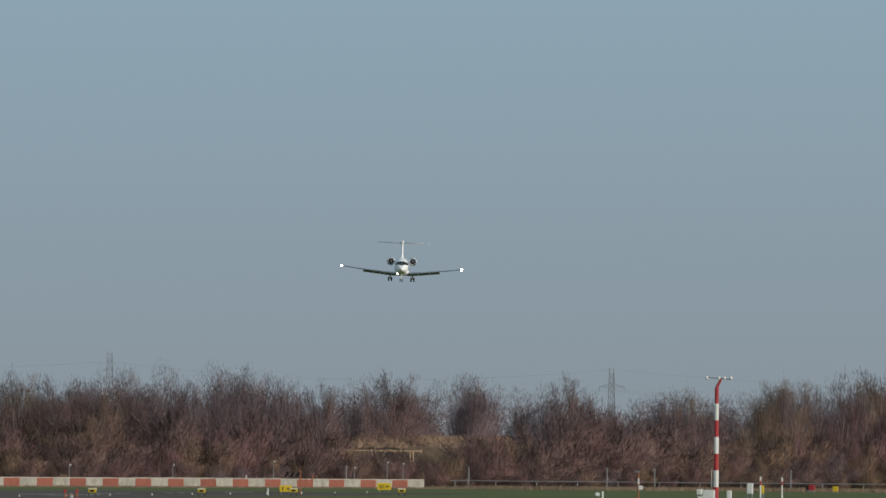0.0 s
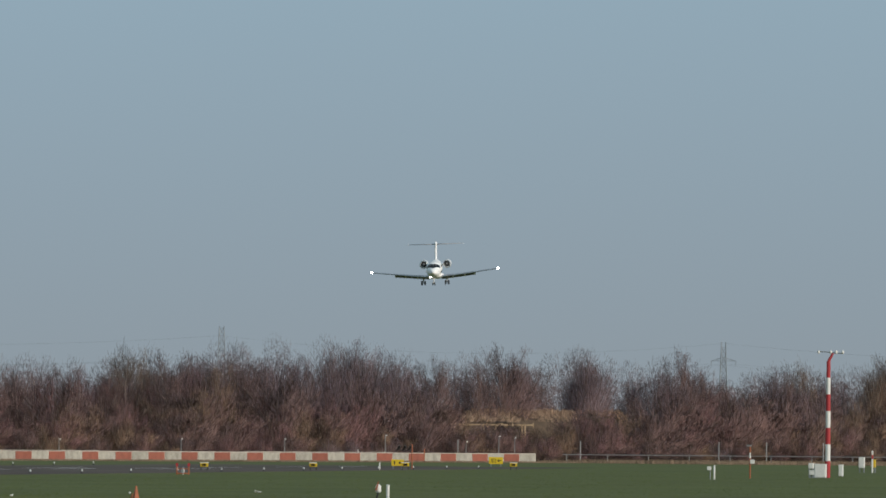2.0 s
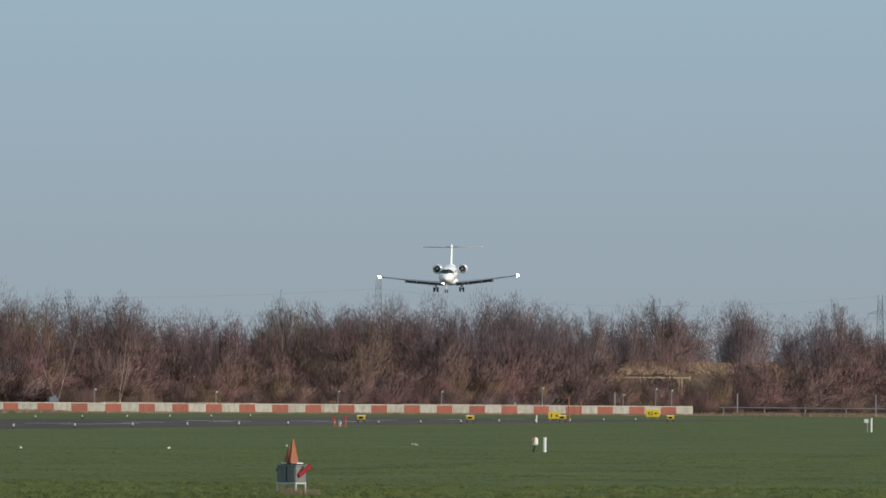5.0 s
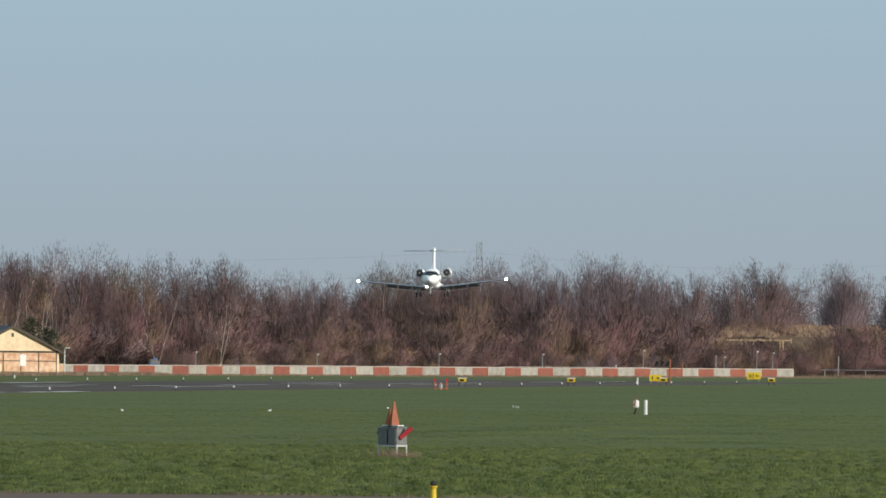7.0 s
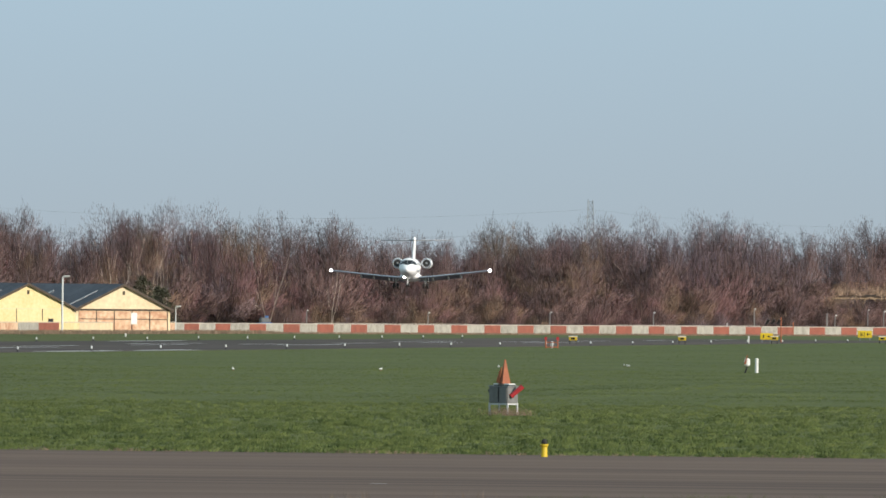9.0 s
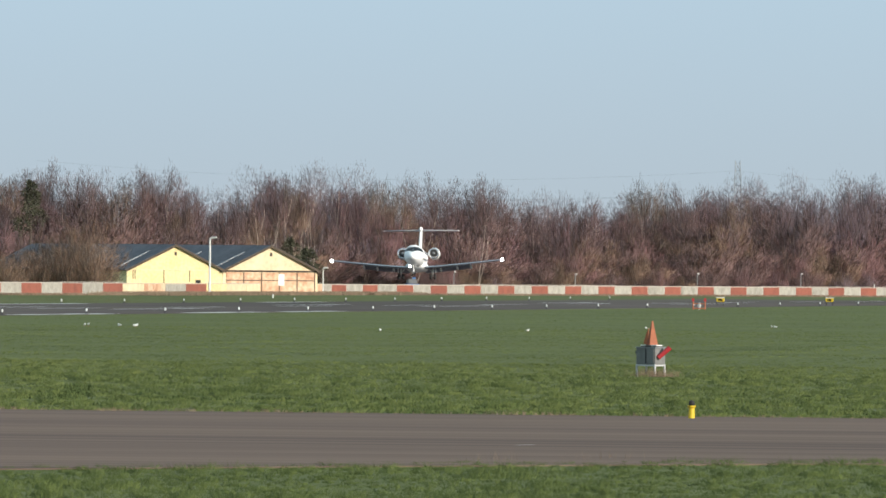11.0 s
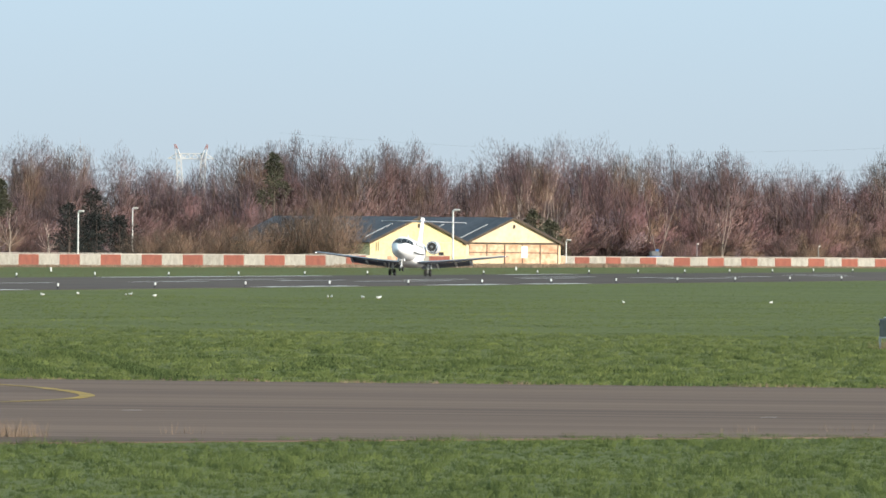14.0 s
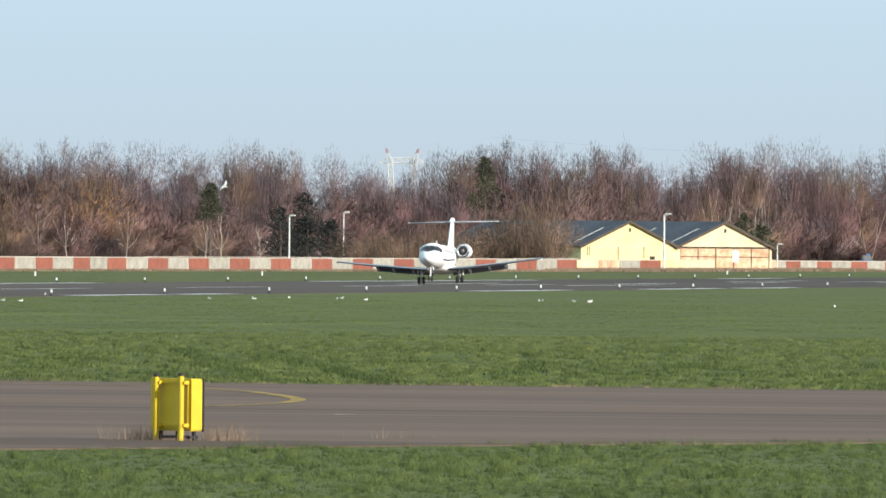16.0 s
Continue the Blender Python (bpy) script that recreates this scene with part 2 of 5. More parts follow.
taxiway = sheet("taxiway", [(-320, 308), (-320, 160), (-80, 197), (-49, 208), (-43, 218), (-37, 227), (-30, 236), (40, 253), (40, 311)], 0.025, ASPHALT,
                "wide brownish grey asphalt taxiway with faint streaks", "taxiway")


def stripe(x0, x1, y0, y1, owner=runway, material=MARK, z=0.036):
    part("stripe", raw("stripe", [(x0, y0, z), (x1, y0, z), (x1, y1, z), (x0, y1, z)], [(0, 1, 2, 3)], material), material, owner)


for y0, y1 in ((775, 800), (806, 822), (905, 916), (919, 942), (975, 1008), (1018, 1046)):
    stripe(-173.2, -171.4, y0, y1)
for y0, y1 in ((925, 1000), (1085, 1190), (1290, 1330)):
    stripe(-221.2, -219.5, y0, y1)
for y0 in range(740, 1640, 60):
    stripe(-197.0, -196.2, y0, y0 + 30)
for y0 in (1040, 1200, 1370):
    for x in (-190, -204):
        stripe(x - 0.45, x + 0.45, y0, y0 + 45)


def rounded(pts, times=3):
    """Cuts the corners of a line of points."""
    for _ in range(times):
        cut = [pts[0]]
        for a, b in zip(pts, pts[1:]):
            cut += [tuple(0.75 * u + 0.25 * v for u, v in zip(a, b)), tuple(0.25 * u + 0.75 * v for u, v in zip(a, b))]
        pts = cut + [pts[-1]]
    return pts


def ribbon(pts, w, z, owner, material, name):
    vs, fs = [], []
    for i, p in enumerate(pts):
        a, b = Vector(pts[max(0, i - 1)]), Vector(pts[min(len(pts) - 1, i + 1)])
        d = (b - a).normalized()
        vs += [(p[0] - d.y * w / 2, p[1] + d.x * w / 2, z), (p[0] + d.y * w / 2, p[1] - d.x * w / 2, z)]
        if i:
            fs.append((2 * i - 2, 2 * i - 1, 2 * i + 1, 2 * i))
    part(name, raw(name, vs, fs, material), material, owner)


ribbon(rounded([(-82, 306), (-76, 305.5), (-70, 304.7), (-65.6, 302.6), (-62.3, 297), (-59.6, 289), (-57.3, 281), (-56.2, 275), (-56.0, 269), (-56.6, 264)]), 0.34, 0.033, taxiway, YMARK, "centre_line")
for x, y in ((-51.5, 256), (-38.6, 256), (-61.5, 262), (-65.8, 275)):
    ribbon([(x, y), (x + 0.25, y + 0.6)], 0.12, 0.032, taxiway, MARK, "paint_fleck")


# ---- boundary wall ----
def boundary_wall():
    wall = thing("boundary_wall", pose(0, 0, 0), "long low concrete wall painted in red and white fields", "wall", kind="structure")
    west = [13.9, 20.8, 27.7, 34.8, 40.9, 48.0, 54.0, 60.1, 67.0] + [74.8 + 7.45 * i + 0.043 * i * i for i in range(22)]
    east = [0.0, 2.7, 7.7, 12.9, 18.0] + [24.2 + 5.653 * i + 0.01267 * i * i for i in range(41)]
    run = [((-311.4, 1332.1), (-287.8, 1581.0), west, 1.53, 1), ((-287.8, 1581.0), (-285.2, 1716.5), [13.5 * i for i in range(11)], 1.46, 0), ((-285.2, 1716.5), (-215.6, 1978.3), east, 1.40, 1)]
    for a, b, marks, h, odd in run:
        a, b = Vector((*a, 0)), Vector((*b, 0))
        d = (b - a).normalized()
        at = pose(*a, 0, 0, math.degrees(math.atan2(d.y, d.x)))
        total = (b - a).length
        part("wall_core", box(total, 0.22, h - 0.05, (total / 2, 0, 0)), WHITEWALL if odd else CREAM2, wall, m=at)
        for i, (s0, s1) in enumerate(zip(marks, marks[1:])):
            s1 = min(s1, total)
            length = s1 - s0
            if length < 0.5:
                continue
            step = 0.06 if (i // 9) % 2 else 0.0
            red = i % 2 == odd
            part("panel", box(length - 0.26, 0.05, h - 0.13, (s0 + length / 2, -0.135, 0.02)), (RED if red else PALE) if odd else (CREAM2, RUST, PALE, RED, CREAM, CREAM2, CREAM2, RUST, CREAM2, RUST)[i], wall, m=at)
            part("coping", box(length - 0.02, 0.36, 0.06, (s0 + length / 2, 0, h - 0.05 + step)), WHITEWALL, wall, m=at)


boundary_wall()


# ---- hangars behind the wall ----
def hangar(x, y, turn, width, length, eave, ridge, wall_mat, label, doors):
    """Gable to the front (local -y), ridge along local y."""
    hg = thing("hangar", pose(x, y, 0, 0, 0, turn), label, "hangar", "old hangars")
    w = width / 2
    prof = [(-w, 0), (w, 0), (w, eave), (0, ridge), (-w, eave)]
    bm = loft([[(px, py, pz) for px, pz in prof] for py in (0.0, length)])
    part("wall", bm, wall_mat, hg)
    for sd in (-1, 1):
        sl = Vector((-sd * w, 0, ridge - eave))
        nrm = Vector((sd * (ridge - eave), 0, w)).normalized()
        base = Vector((sd * w, 0, eave)) - sl * 0.05
        top = Vector((0, 0, ridge))
        rings = []
        for py in (-0.35, length + 0.3):
            off = Vector((0, py, 0))
            rings.append([base + off + nrm * 0.02, top + off + nrm * 0.02, top + off + nrm * 0.18, base + off + nrm * 0.18])
        roof = part("roof", loft(rings), ROOF, hg, "dark grey sheet roof")
        yy = 3.0
        while yy < length - 2:
            p, q = base.lerp(top, 0.15), base.lerp(top, 0.72)
            rg = [[p + Vector((0, yy, 0)) + nrm * 0.185, p + Vector((0, yy + 0.5, 0)) + nrm * 0.185, p + Vector((0, yy + 0.5, 0)) + nrm * 0.23, p + Vector((0, yy, 0)) + nrm * 0.23],
                  [q + Vector((0, yy, 0)) + nrm * 0.185, q + Vector((0, yy + 0.5, 0)) + nrm * 0.185, q + Vector((0, yy + 0.5, 0)) + nrm * 0.23, q + Vector((0, yy, 0)) + nrm * 0.23]]
            part("roof_light", loft(rg), STEEL, roof, "pale translucent strip")
            yy += 12.0
        fr = [[base + Vector((0, -0.36, -0.16)), base + Vector((0, -0.36, 0.16)), base + Vector((0, -0.42, 0.16)), base + Vector((0, -0.42, -0.16))],
              [top + Vector((0, -0.36, -0.16)), top + Vector((0, -0.36, 0.16)), top + Vector((0, -0.42, 0.16)), top + Vector((0, -0.42, -0.16))]]
        part("verge_board", loft(fr), WOOD, hg)
    part("finial", rod((0, -0.2, ridge), (0, -0.2, ridge + 0.9), 0.07, 0.05), WOOD, hg)
    part("gable_vent", box(0.3, 0.06, 0.5, (0.1, -0.04, ridge - 1.3)), WOOD, hg)
    if doors:
        part("lintel", box(width - 0.4, 0.12, 0.22, (0, -0.07, eave - 0.15)), WOOD, hg)
        n = 5
        for i in range(n):
            dw = (width - 0.9) / n
            cx = -width / 2 + 0.45 + dw * (i + 0.5)
            dr = part("door", box(dw - 0.12, 0.08, eave - 0.25, (cx, -0.05, 0.02)), RUST, hg, "rust-stained sliding door")
            part("post", box(0.12, 0.14, eave - 0.2, (cx + dw / 2, -0.07, 0)), WOOD, hg)
            part("rail", box(dw - 0.12, 0.05, 0.1, (cx, -0.115, eave * 0.58)), WOOD, dr)
        part("notice", box(0.9, 0.04, 1.5, (1.6, -0.13, eave - 1.9)), WHITE, hg, "white notice board")
    else:
        for cx, hh in ((-w + 0.9, 1.2), (-w + 1.2, 1.2), (-1.6, 1.7), (2.2, 1.5)):
            part("crack_batten", box(0.08, 0.05, hh, (cx, -0.03, eave - hh)), WOOD, hg)
        # solid block whose black stands in for the shade of an opening
        part("hatch", box(0.7, 0.1, 0.75, (w - 3.6, -0.05, eave - 2.0)), BLACK, hg, "small black block painting the shade inside an open hatch")
        part("lintel", box(width - 0.2, 0.04, 0.1, (0, -0.03, eave - 0.05)), CREAM2, hg)
    return hg


hangar(-295.9, 1663.9, 38, 14.06, 40, 3.1, 6.3, CREAM, "cream yellow rendered hangar with a plain front gable", False)
hangar(-284.8, 1672.6, 38, 14.06, 40, 3.1, 6.3, CREAM2, "weathered cream hangar with rusty sliding doors in its gable", True)


# ---- posts, lamps, pylons ----
def lamp_post(x, y, h, label, head=0.5, r=0.09, base_mat=STEEL):
    lp = thing("lamp_post", pose(x, y, 0, 0, 0, -8), label, "lamp post", "lamp posts along the wall")
    part("pole", rod((0, 0, 0), (0, 0, h), r, r * 0.7), base_mat, lp)
    part("arm", rod((0, 0, h - 0.05), (head * 0.9, -0.1, h + 0.05), r * 0.6), base_mat, lp)
    part("lamp_head", box(head, 0.3, 0.18, (head * 0.7, -0.1, h), 0.04), WHITE, lp, "pale lamp head")


def polar(left, dist):
    return -math.sin(radians(left)) * dist, math.cos(radians(left)) * dist


for left, dist, h in ((8.853, 1880, 3.1), (8.318, 1880, 2.9), (7.78, 1930, 3.1), (7.324, 1960, 3.2), (6.88, 2010, 3.9), (6.524, 2020, 3.0), (6.38, 2030, 3.9), (6.31, 2035, 3.7)):
    lamp_post(*polar(left, dist), h, "thin grey lamp post behind the painted wall", 0.25, 0.075)
lamp_post(-284.3, 1624, 7.2, "tall white pole with a flood lamp in front of the hangars", 0.8, 0.16, WHITE)
lamp_post(-341.3, 1665.4, 6.7, "tall pale lamp post before dark evergreens", 0.7, 0.13, WHITE)
lamp_post(-354.0, 1764.8, 7.4, "tall pale lamp post among bare trees", 0.7, 0.11, WHITE)
lamp_post(*polar(9.43, 1725), 3.5, "short pole with two white lamp heads beside the hangar", 0.6, 0.1, WHITE)
for left, dist in ((6.56, 2012), (6.02, 2040), (5.41, 2050), (4.95, 2070), (5.2, 2060), (4.6, 2080)):
    fp = thing("fence_post", pose(*polar(left, dist), 0), "slim grey steel fence post at the wood's edge", "post", "fence posts")
    part("pole", rod((0, 0, 0), (0, 0, 3.4), 0.085), STEEL, fp)
rail = thing("perimeter_rail", pose(0, 0, 0), "long thin grey perimeter rail before the wood", "fence")
part("rail", rod((*polar(6.1, 2020), 1.25), (*polar(3.6, 2020), 1.25), 0.06), STEEL, rail)
for i in range(14):
    p = polar(6.08 - i * 0.18, 2020)
    part("post", rod((*p, 0), (*p, 1.3), 0.06), STEEL, rail)


def lattice_pylon(x, y, h, arms, base, label, beam_mat=LATTICE):
    py = thing("pylon", pose(x, y, 0, 0, 0, 8), label, "pylon", "power pylons")
    legs = []
    waist = h * 0.55
    for sx, sy in ((-1, -1), (1, -1), (1, 1), (-1, 1)):
        bm = rod((sx * base, sy * base, 0), (sx * base * 0.4, sy * base * 0.4, waist), 0.2, 0.18, 6)
        rod((sx * base * 0.4, sy * base * 0.4, waist), (sx * base * 0.22, sy * base * 0.22, h), 0.18, 0.14, 6, bm)
        part("leg", bm, beam_mat, py)
        legs.append((sx, sy))

    def half(z):
        return base * (1 - 0.6 * z / waist) if z < waist else base * (0.4 - 0.18 * (z - waist) / (h - waist))
    z = 0.0
    while z < h - 2.5:
        z2 = min(h, z + max(2.4, half(z) * 1.8))
        bm = bmesh.new()
        for (ax, ay), (bx, by) in zip(legs, legs[1:] + legs[:1]):
            rod((ax * half(z), ay * half(z), z), (bx * half(z2), by * half(z2), z2), 0.09, None, 4, bm)
            rod((bx * half(z), by * half(z), z), (ax * half(z2), ay * half(z2), z2), 0.09, None, 4, bm)
            rod((ax * half(z2), ay * half(z2), z2), (bx * half(z2), by * half(z2), z2), 0.09, None, 4, bm)
        part("bracing", bm, beam_mat, py)
        z = z2
    for z, w in arms:
        for sd in (-1, 1):
            bm = rod((0, 0, z + 1.2), (sd * w, 0, z), 0.12, 0.08, 5)
            rod((0, 0, z), (sd * w, 0, z), 0.12, 0.08, 5, bm)
            part("cross_arm", bm, beam_mat, py)
            part("insulator", rod((sd * w, 0, z), (sd * w, 0, z - 1.5), 0.09, None, 6), STEEL, py)
    return py


lattice_pylon(-555.9, 4163, 39.4, ((24, 6),), 3.4, "distant grey steel lattice power pylon above bare trees")
lattice_pylon(-394.7, 4181, 35.6, ((29.5, 4.0), (20.5, 4.5)), 3.0, "distant grey steel lattice pylon with cross arms")


def portal_pylon(x, y):
    py = thing("pylon", pose(x, y, 0, 0, 0, 10), "distant white lattice portal pylon with red horn tips", "pylon", "power pylons")
    for sd in (-1, 1):
        bm = bmesh.new()
        bt = bmesh.new()
        for ox in (-0.7, 0.7):
            for oy in (-0.7, 0.7):
                rod((sd * 2.2 + ox, oy, 0), (sd * 3.2 + ox, oy, 21), 0.16, 0.14, 5, bm)
                rod((sd * 3.2 + ox, oy, 21), (sd * 3.4 + ox * 0.9, oy, 25.5), 0.16, 0.14, 5, bm)
                rod((sd * 3.4 + ox * 0.9, oy, 25.5), (sd * 4.1 + ox * 0.45, oy * 0.45, 27.9), 0.16, 0.13, 5, bm)
                rod((sd * 4.1 + ox * 0.45, oy * 0.45, 27.9), (sd * 4.5 + ox * 0.2, oy * 0.2, 29.2), 0.14, 0.1, 5, bt)
        z = 0.0
        while z < 25:
            for ox in (-0.7, 0.7):
                rod((sd * (2.2 + z / 21) - ox, 0.7, z), (sd * (2.2 + (z + 1.6) / 21) + ox, 0.7, z + 1.6), 0.1, None, 4, bm)
                rod((sd * (2.2 + z / 21) - ox, -0.7, z), (sd * (2.2 + (z + 1.6) / 21) + ox, -0.7, z + 1.6), 0.1, None, 4, bm)
            z += 1.6
        part("leg", bm, PALESTEEL, py)
        part("horn", bt, RED, py, "red tip")
    bm = bmesh.new()
    for zz in (25.2, 26.6):
        rod((-6.4, 0, 25.2), (-4, 0, zz), 0.15, None, 5, bm)
        rod((6.4, 0, 25.2), (4, 0, zz), 0.15, None, 5, bm)
        rod((-4, 0, zz), (4, 0, zz), 0.17, None, 5, bm)
    for i in range(8):
        rod((-4 + i, 0, 25.2 + 1.4 * (i % 2)), (-3 + i, 0, 26.6 - 1.4 * (i % 2)), 0.13, None, 4, bm)
    part("beam", bm, PALESTEEL, py)


portal_pylon(-692.3, 3533)


def cables():
    for z, off in ((36.2, 0), (29.5, -4), (29.5, 4)):
        cu = bmesh.new()
        a, b = Vector((-555.9 + off, 4163, z)), Vector((-394.7 + off, 4181, z - 1))
        ext = [a - (b - a) * 1.4, a, b, b + (b - a) * 1.2]
        for p, q in zip(ext, ext[1:]):
            prev = None
            for i in range(13):
                f = i / 12
                c = p.lerp(q, f) - Vector((0, 0, 4.5 * 4 * f * (1 - f)))
                if prev:
                    rod(prev, c, 0.022, None, 4, cu)
                prev = c
        cb = thing("power_cable", pose(0, 0, 0), "thin sagging power cable between the pylons", "cable", "power cables")
        part("wire", cu, LATTICE, cb)


cables()


# ---- weather mast and its cabinets ----
def lamp_cluster():
    lc = thing("lamp_cluster", pose(*polar(6.8, 1962), 0, 0, 0, 7), "row of dark tilted lamps on a low frame behind the wall", "lights")
    part("rail", rod((-1.3, 0, 1.75), (1.3, 0, 1.75), 0.05), DARK, lc)
    for xx in (-1.1, 1.1):
        part("post", rod((xx, 0, 0), (xx, 0, 1.75), 0.06), DARK, lc)
    for xx in (-0.95, -0.1, 0.75):
        part("lamp", rod((xx, 0, 1.75), (xx + 0.42, -0.2, 2.4), 0.14, 0.24, 10), BLACK, lc)


lamp_cluster()


def mast(x, y):
    ms = thing("mast", pose(x, y, 0), "tall red and white banded mast with weather sensors on top", "mast")
    h, n = 11.6, 7
    for i in range(n):
        part("band", rod((0, 0, i * h / n), (0, 0, (i + 1) * h / n), 0.27 - 0.012 * i, None, 12), SIGNRED if i % 2 == 0 else WHITE, ms)
    part("bracket", rod((0, 0, h), (0.45, 0, h + 0.8), 0.16, 0.1), SIGNRED, ms)
    arm = part("sensor_arm", rod((-1.0, 0, h + 0.95), (1.4, 0, h + 0.75), 0.045), STEEL, ms)
    for xx in (-1.0, 0.2, 0.75, 1.4):
        part("sensor", turned([(0.05, 0.0), (0.14, 0.1), (0.14, 0.28), (0.05, 0.36)], "Z", 10), WHITE, arm, m=pose(xx, 0, h + 0.7))


mast(-110.9, 1285.7)


def cabinet(x, y, sx, sz, leg, label, material=WHITE):
    cb = thing("cabinet", pose(x, y, 0, 0, 0, -6), label, "cabinet", "equipment cabinets")
    part("body", box(sx, 0.6, sz, (0, 0, leg), 0.03), material, cb)
    part("door", box(sx * 0.86, 0.03, sz * 0.86, (0, -0.32, leg + sz * 0.06), 0.008), material, cb)
    for xx in (-sx * 0.38, sx * 0.38):
        part("leg", box(0.08, 0.5, leg + 0.02, (xx, 0, 0)), STEEL, cb)


cabinet(-110.25, 1270, 1.15, 1.35, 0.05, "white equipment cabinet at the mast's foot")
cabinet(-111.95, 1279, 0.45, 0.55, 0.9, "small white box on legs beside the mast")
cabinet(-111.5, 1275, 0.5, 0.45, 0.3, "small low white box beside the mast")
cabinet(-113.6, 1333, 0.42, 1.2, 0.05, "narrow white cabinet near the mast")
cabinet(-126.9, 1517.7, 0.65, 1.25, 0.55, "white sensor cabinet on a short stand")
cabinet(-125.85, 1522, 0.4, 0.95, 0.6, "small yellow and white box on a stand", YELLOW)


cabinet(-156.5, 1985, 0.9, 0.8, 0.3, "bright red sign box with a dark side", SIGNRED)
cabinet(-157.2, 1986, 0.45, 0.7, 0.35, "small dark box beside a red sign box", BLACK)
cabinet(-147.0, 1909, 0.75, 0.75, 0.25, "yellow box on short legs in the far grass", YELLOW)


def slim_post(x, y, h, r, material, label, cap=None, name="post"):
    sp = thing(name, pose(x, y, 0), label, "post")
    part("shaft", turned([(r * 1.05, 0), (r, 0.05), (r, h * 0.97), (r * 0.7, h)], "Z", 12), material, sp)
    if cap:
        part("band", turned([(r * 1.06, h * 0.62), (r * 1.06, h * 0.8)], "Z", 12), cap, sp)
    return sp


slim_post(-113.5, 1194.2, 1.3, 0.09, WHITE, "short white marker post in the grass")
pd = slim_post(-114.5, 1240.9, 3.1, 0.075, ORANGE, "tall orange and white pole with a small sensor", WHITE)
part("sensor_box", box(0.4, 0.3, 0.4, (0.22, 0, 1.4), 0.03), WHITE, pd)
part("sensor_head", box(0.5, 0.2, 0.16, (-0.1, 0, 3.05), 0.03), STEEL, pd)
fl = slim_post(-113.95, 1195, 0.9, 0.05, STEEL, "low stand with a small white floodlight")
part("lamp_head", box(0.4, 0.3, 0.35, (-0.1, 0, 0.85), 0.05), WHITE, fl)
slim_post(-126.7, 1561.4, 2.5, 0.1, WHITE, "white pole with a thin red tip", SIGNRED)
slim_post(-125.7, 1518, 2.6, 0.1, WHITE, "white pole beside a sensor cabinet", SIGNRED)
slim_post(-89.7, 744.8, 0.85, 0.10, WHITE, "stout white marker post in the short grass")
slim_post(-175.7, 1451, 0.8, 0.08, WHITE, "short white marker post near the runway")
slim_post(-176.9, 1492, 2.9, 0.07, ORANGE, "thin red pole beside a yellow guidance sign")
slim_post(-227.0, 1930, 2.0, 0.07, ORANGE, "thin orange pole before the painted wall")
slim_post(*polar(7.0, 1925), 1.9, 0.06, WHITE, "thin white pole before the painted wall")


def marker_light(x, y):
    ml = thing("obstacle_marker", pose(x, y, 0), "small orange and white marker on a bent stand", "marker")
    part("stand", rod((-0.12, 0, 0), (0.02, 0, 0.42), 0.05), BLACK, ml)
    part("body", turned([(0.1, 0.38), (0.17, 0.45), (0.17, 0.75), (0.09, 0.85)], "Z", 12), WHITE, ml)
    part("vane", loft([[(-0.17, -0.02, 0.5), (-0.05, -0.02, 0.5), (0.06, -0.02, 1.05), (0.02, -0.02, 1.05)], [(-0.17, 0.02, 0.5), (-0.05, 0.02, 0.5), (0.06, 0.02, 1.05), (0.02, 0.02, 1.05)]]), ORANGE, ml, m=pose(0, -0.2, 0))


marker_light(-90.4, 746)


# ---- yellow signs, low lights ----
def letters(text, size, x, y, z, material, owner, name="lettering"):
    cu = bpy.data.curves.new(name, "FONT")
    cu.body, cu.size, cu.extrude, cu.align_x = text, size, 0.01, "CENTER"
    tmp = bpy.data.objects.new("tmp", cu)
    me = bpy.data.meshes.new_from_object(tmp)
    bpy.data.objects.remove(tmp)
    me.materials.append(material)
    part(name, me, material, owner, m=pose(x, y, z, 90, 0, 0))


def guidance_sign(x, y, w, h, text, arrow, bars):
    gs = thing("guidance_sign", pose(x, y, 0, 0, 0, 7), "yellow taxiway guidance sign with black marks", "sign", "guidance signs")
    part("panel", box(w, 0.25, h, (0, 0, 0.35), 0.03), YELLOW, gs)
    for xx in (-w * 0.35, w * 0.35):
        part("leg", box(0.1, 0.2, 0.37, (xx, 0, 0)), STEEL, gs)
    if text:
        letters(text, h * 0.72, -w * 0.16, -0.14, 0.35 + h * 0.24, BLACK, gs)
    for bx in bars:
        part("bar", box(0.14, 0.03, h * 0.5, (bx, -0.135, 0.35 + h * 0.25)), BLACK, gs)
    if arrow:
        part("arrow", box(0.42, 0.03, 0.1, (w * 0.28, -0.135, 0.35 + h * 0.45)), BLACK, gs)
        part("arrow_head", loft([[(w * 0.28 - 0.32, yy, 0.35 + h * 0.5), (w * 0.28 - 0.1, yy, 0.35 + h * 0.72), (w * 0.28 - 0.1, yy, 0.35 + h * 0.28)] for yy in (-0.15, -0.125)]), BLACK, gs)


guidance_sign(-177.8, 1485.5, 1.45, 0.75, "", True, (-0.35,))
guidance_sign(-185.7, 1657.6, 1.8, 0.9, "B2", True, ())


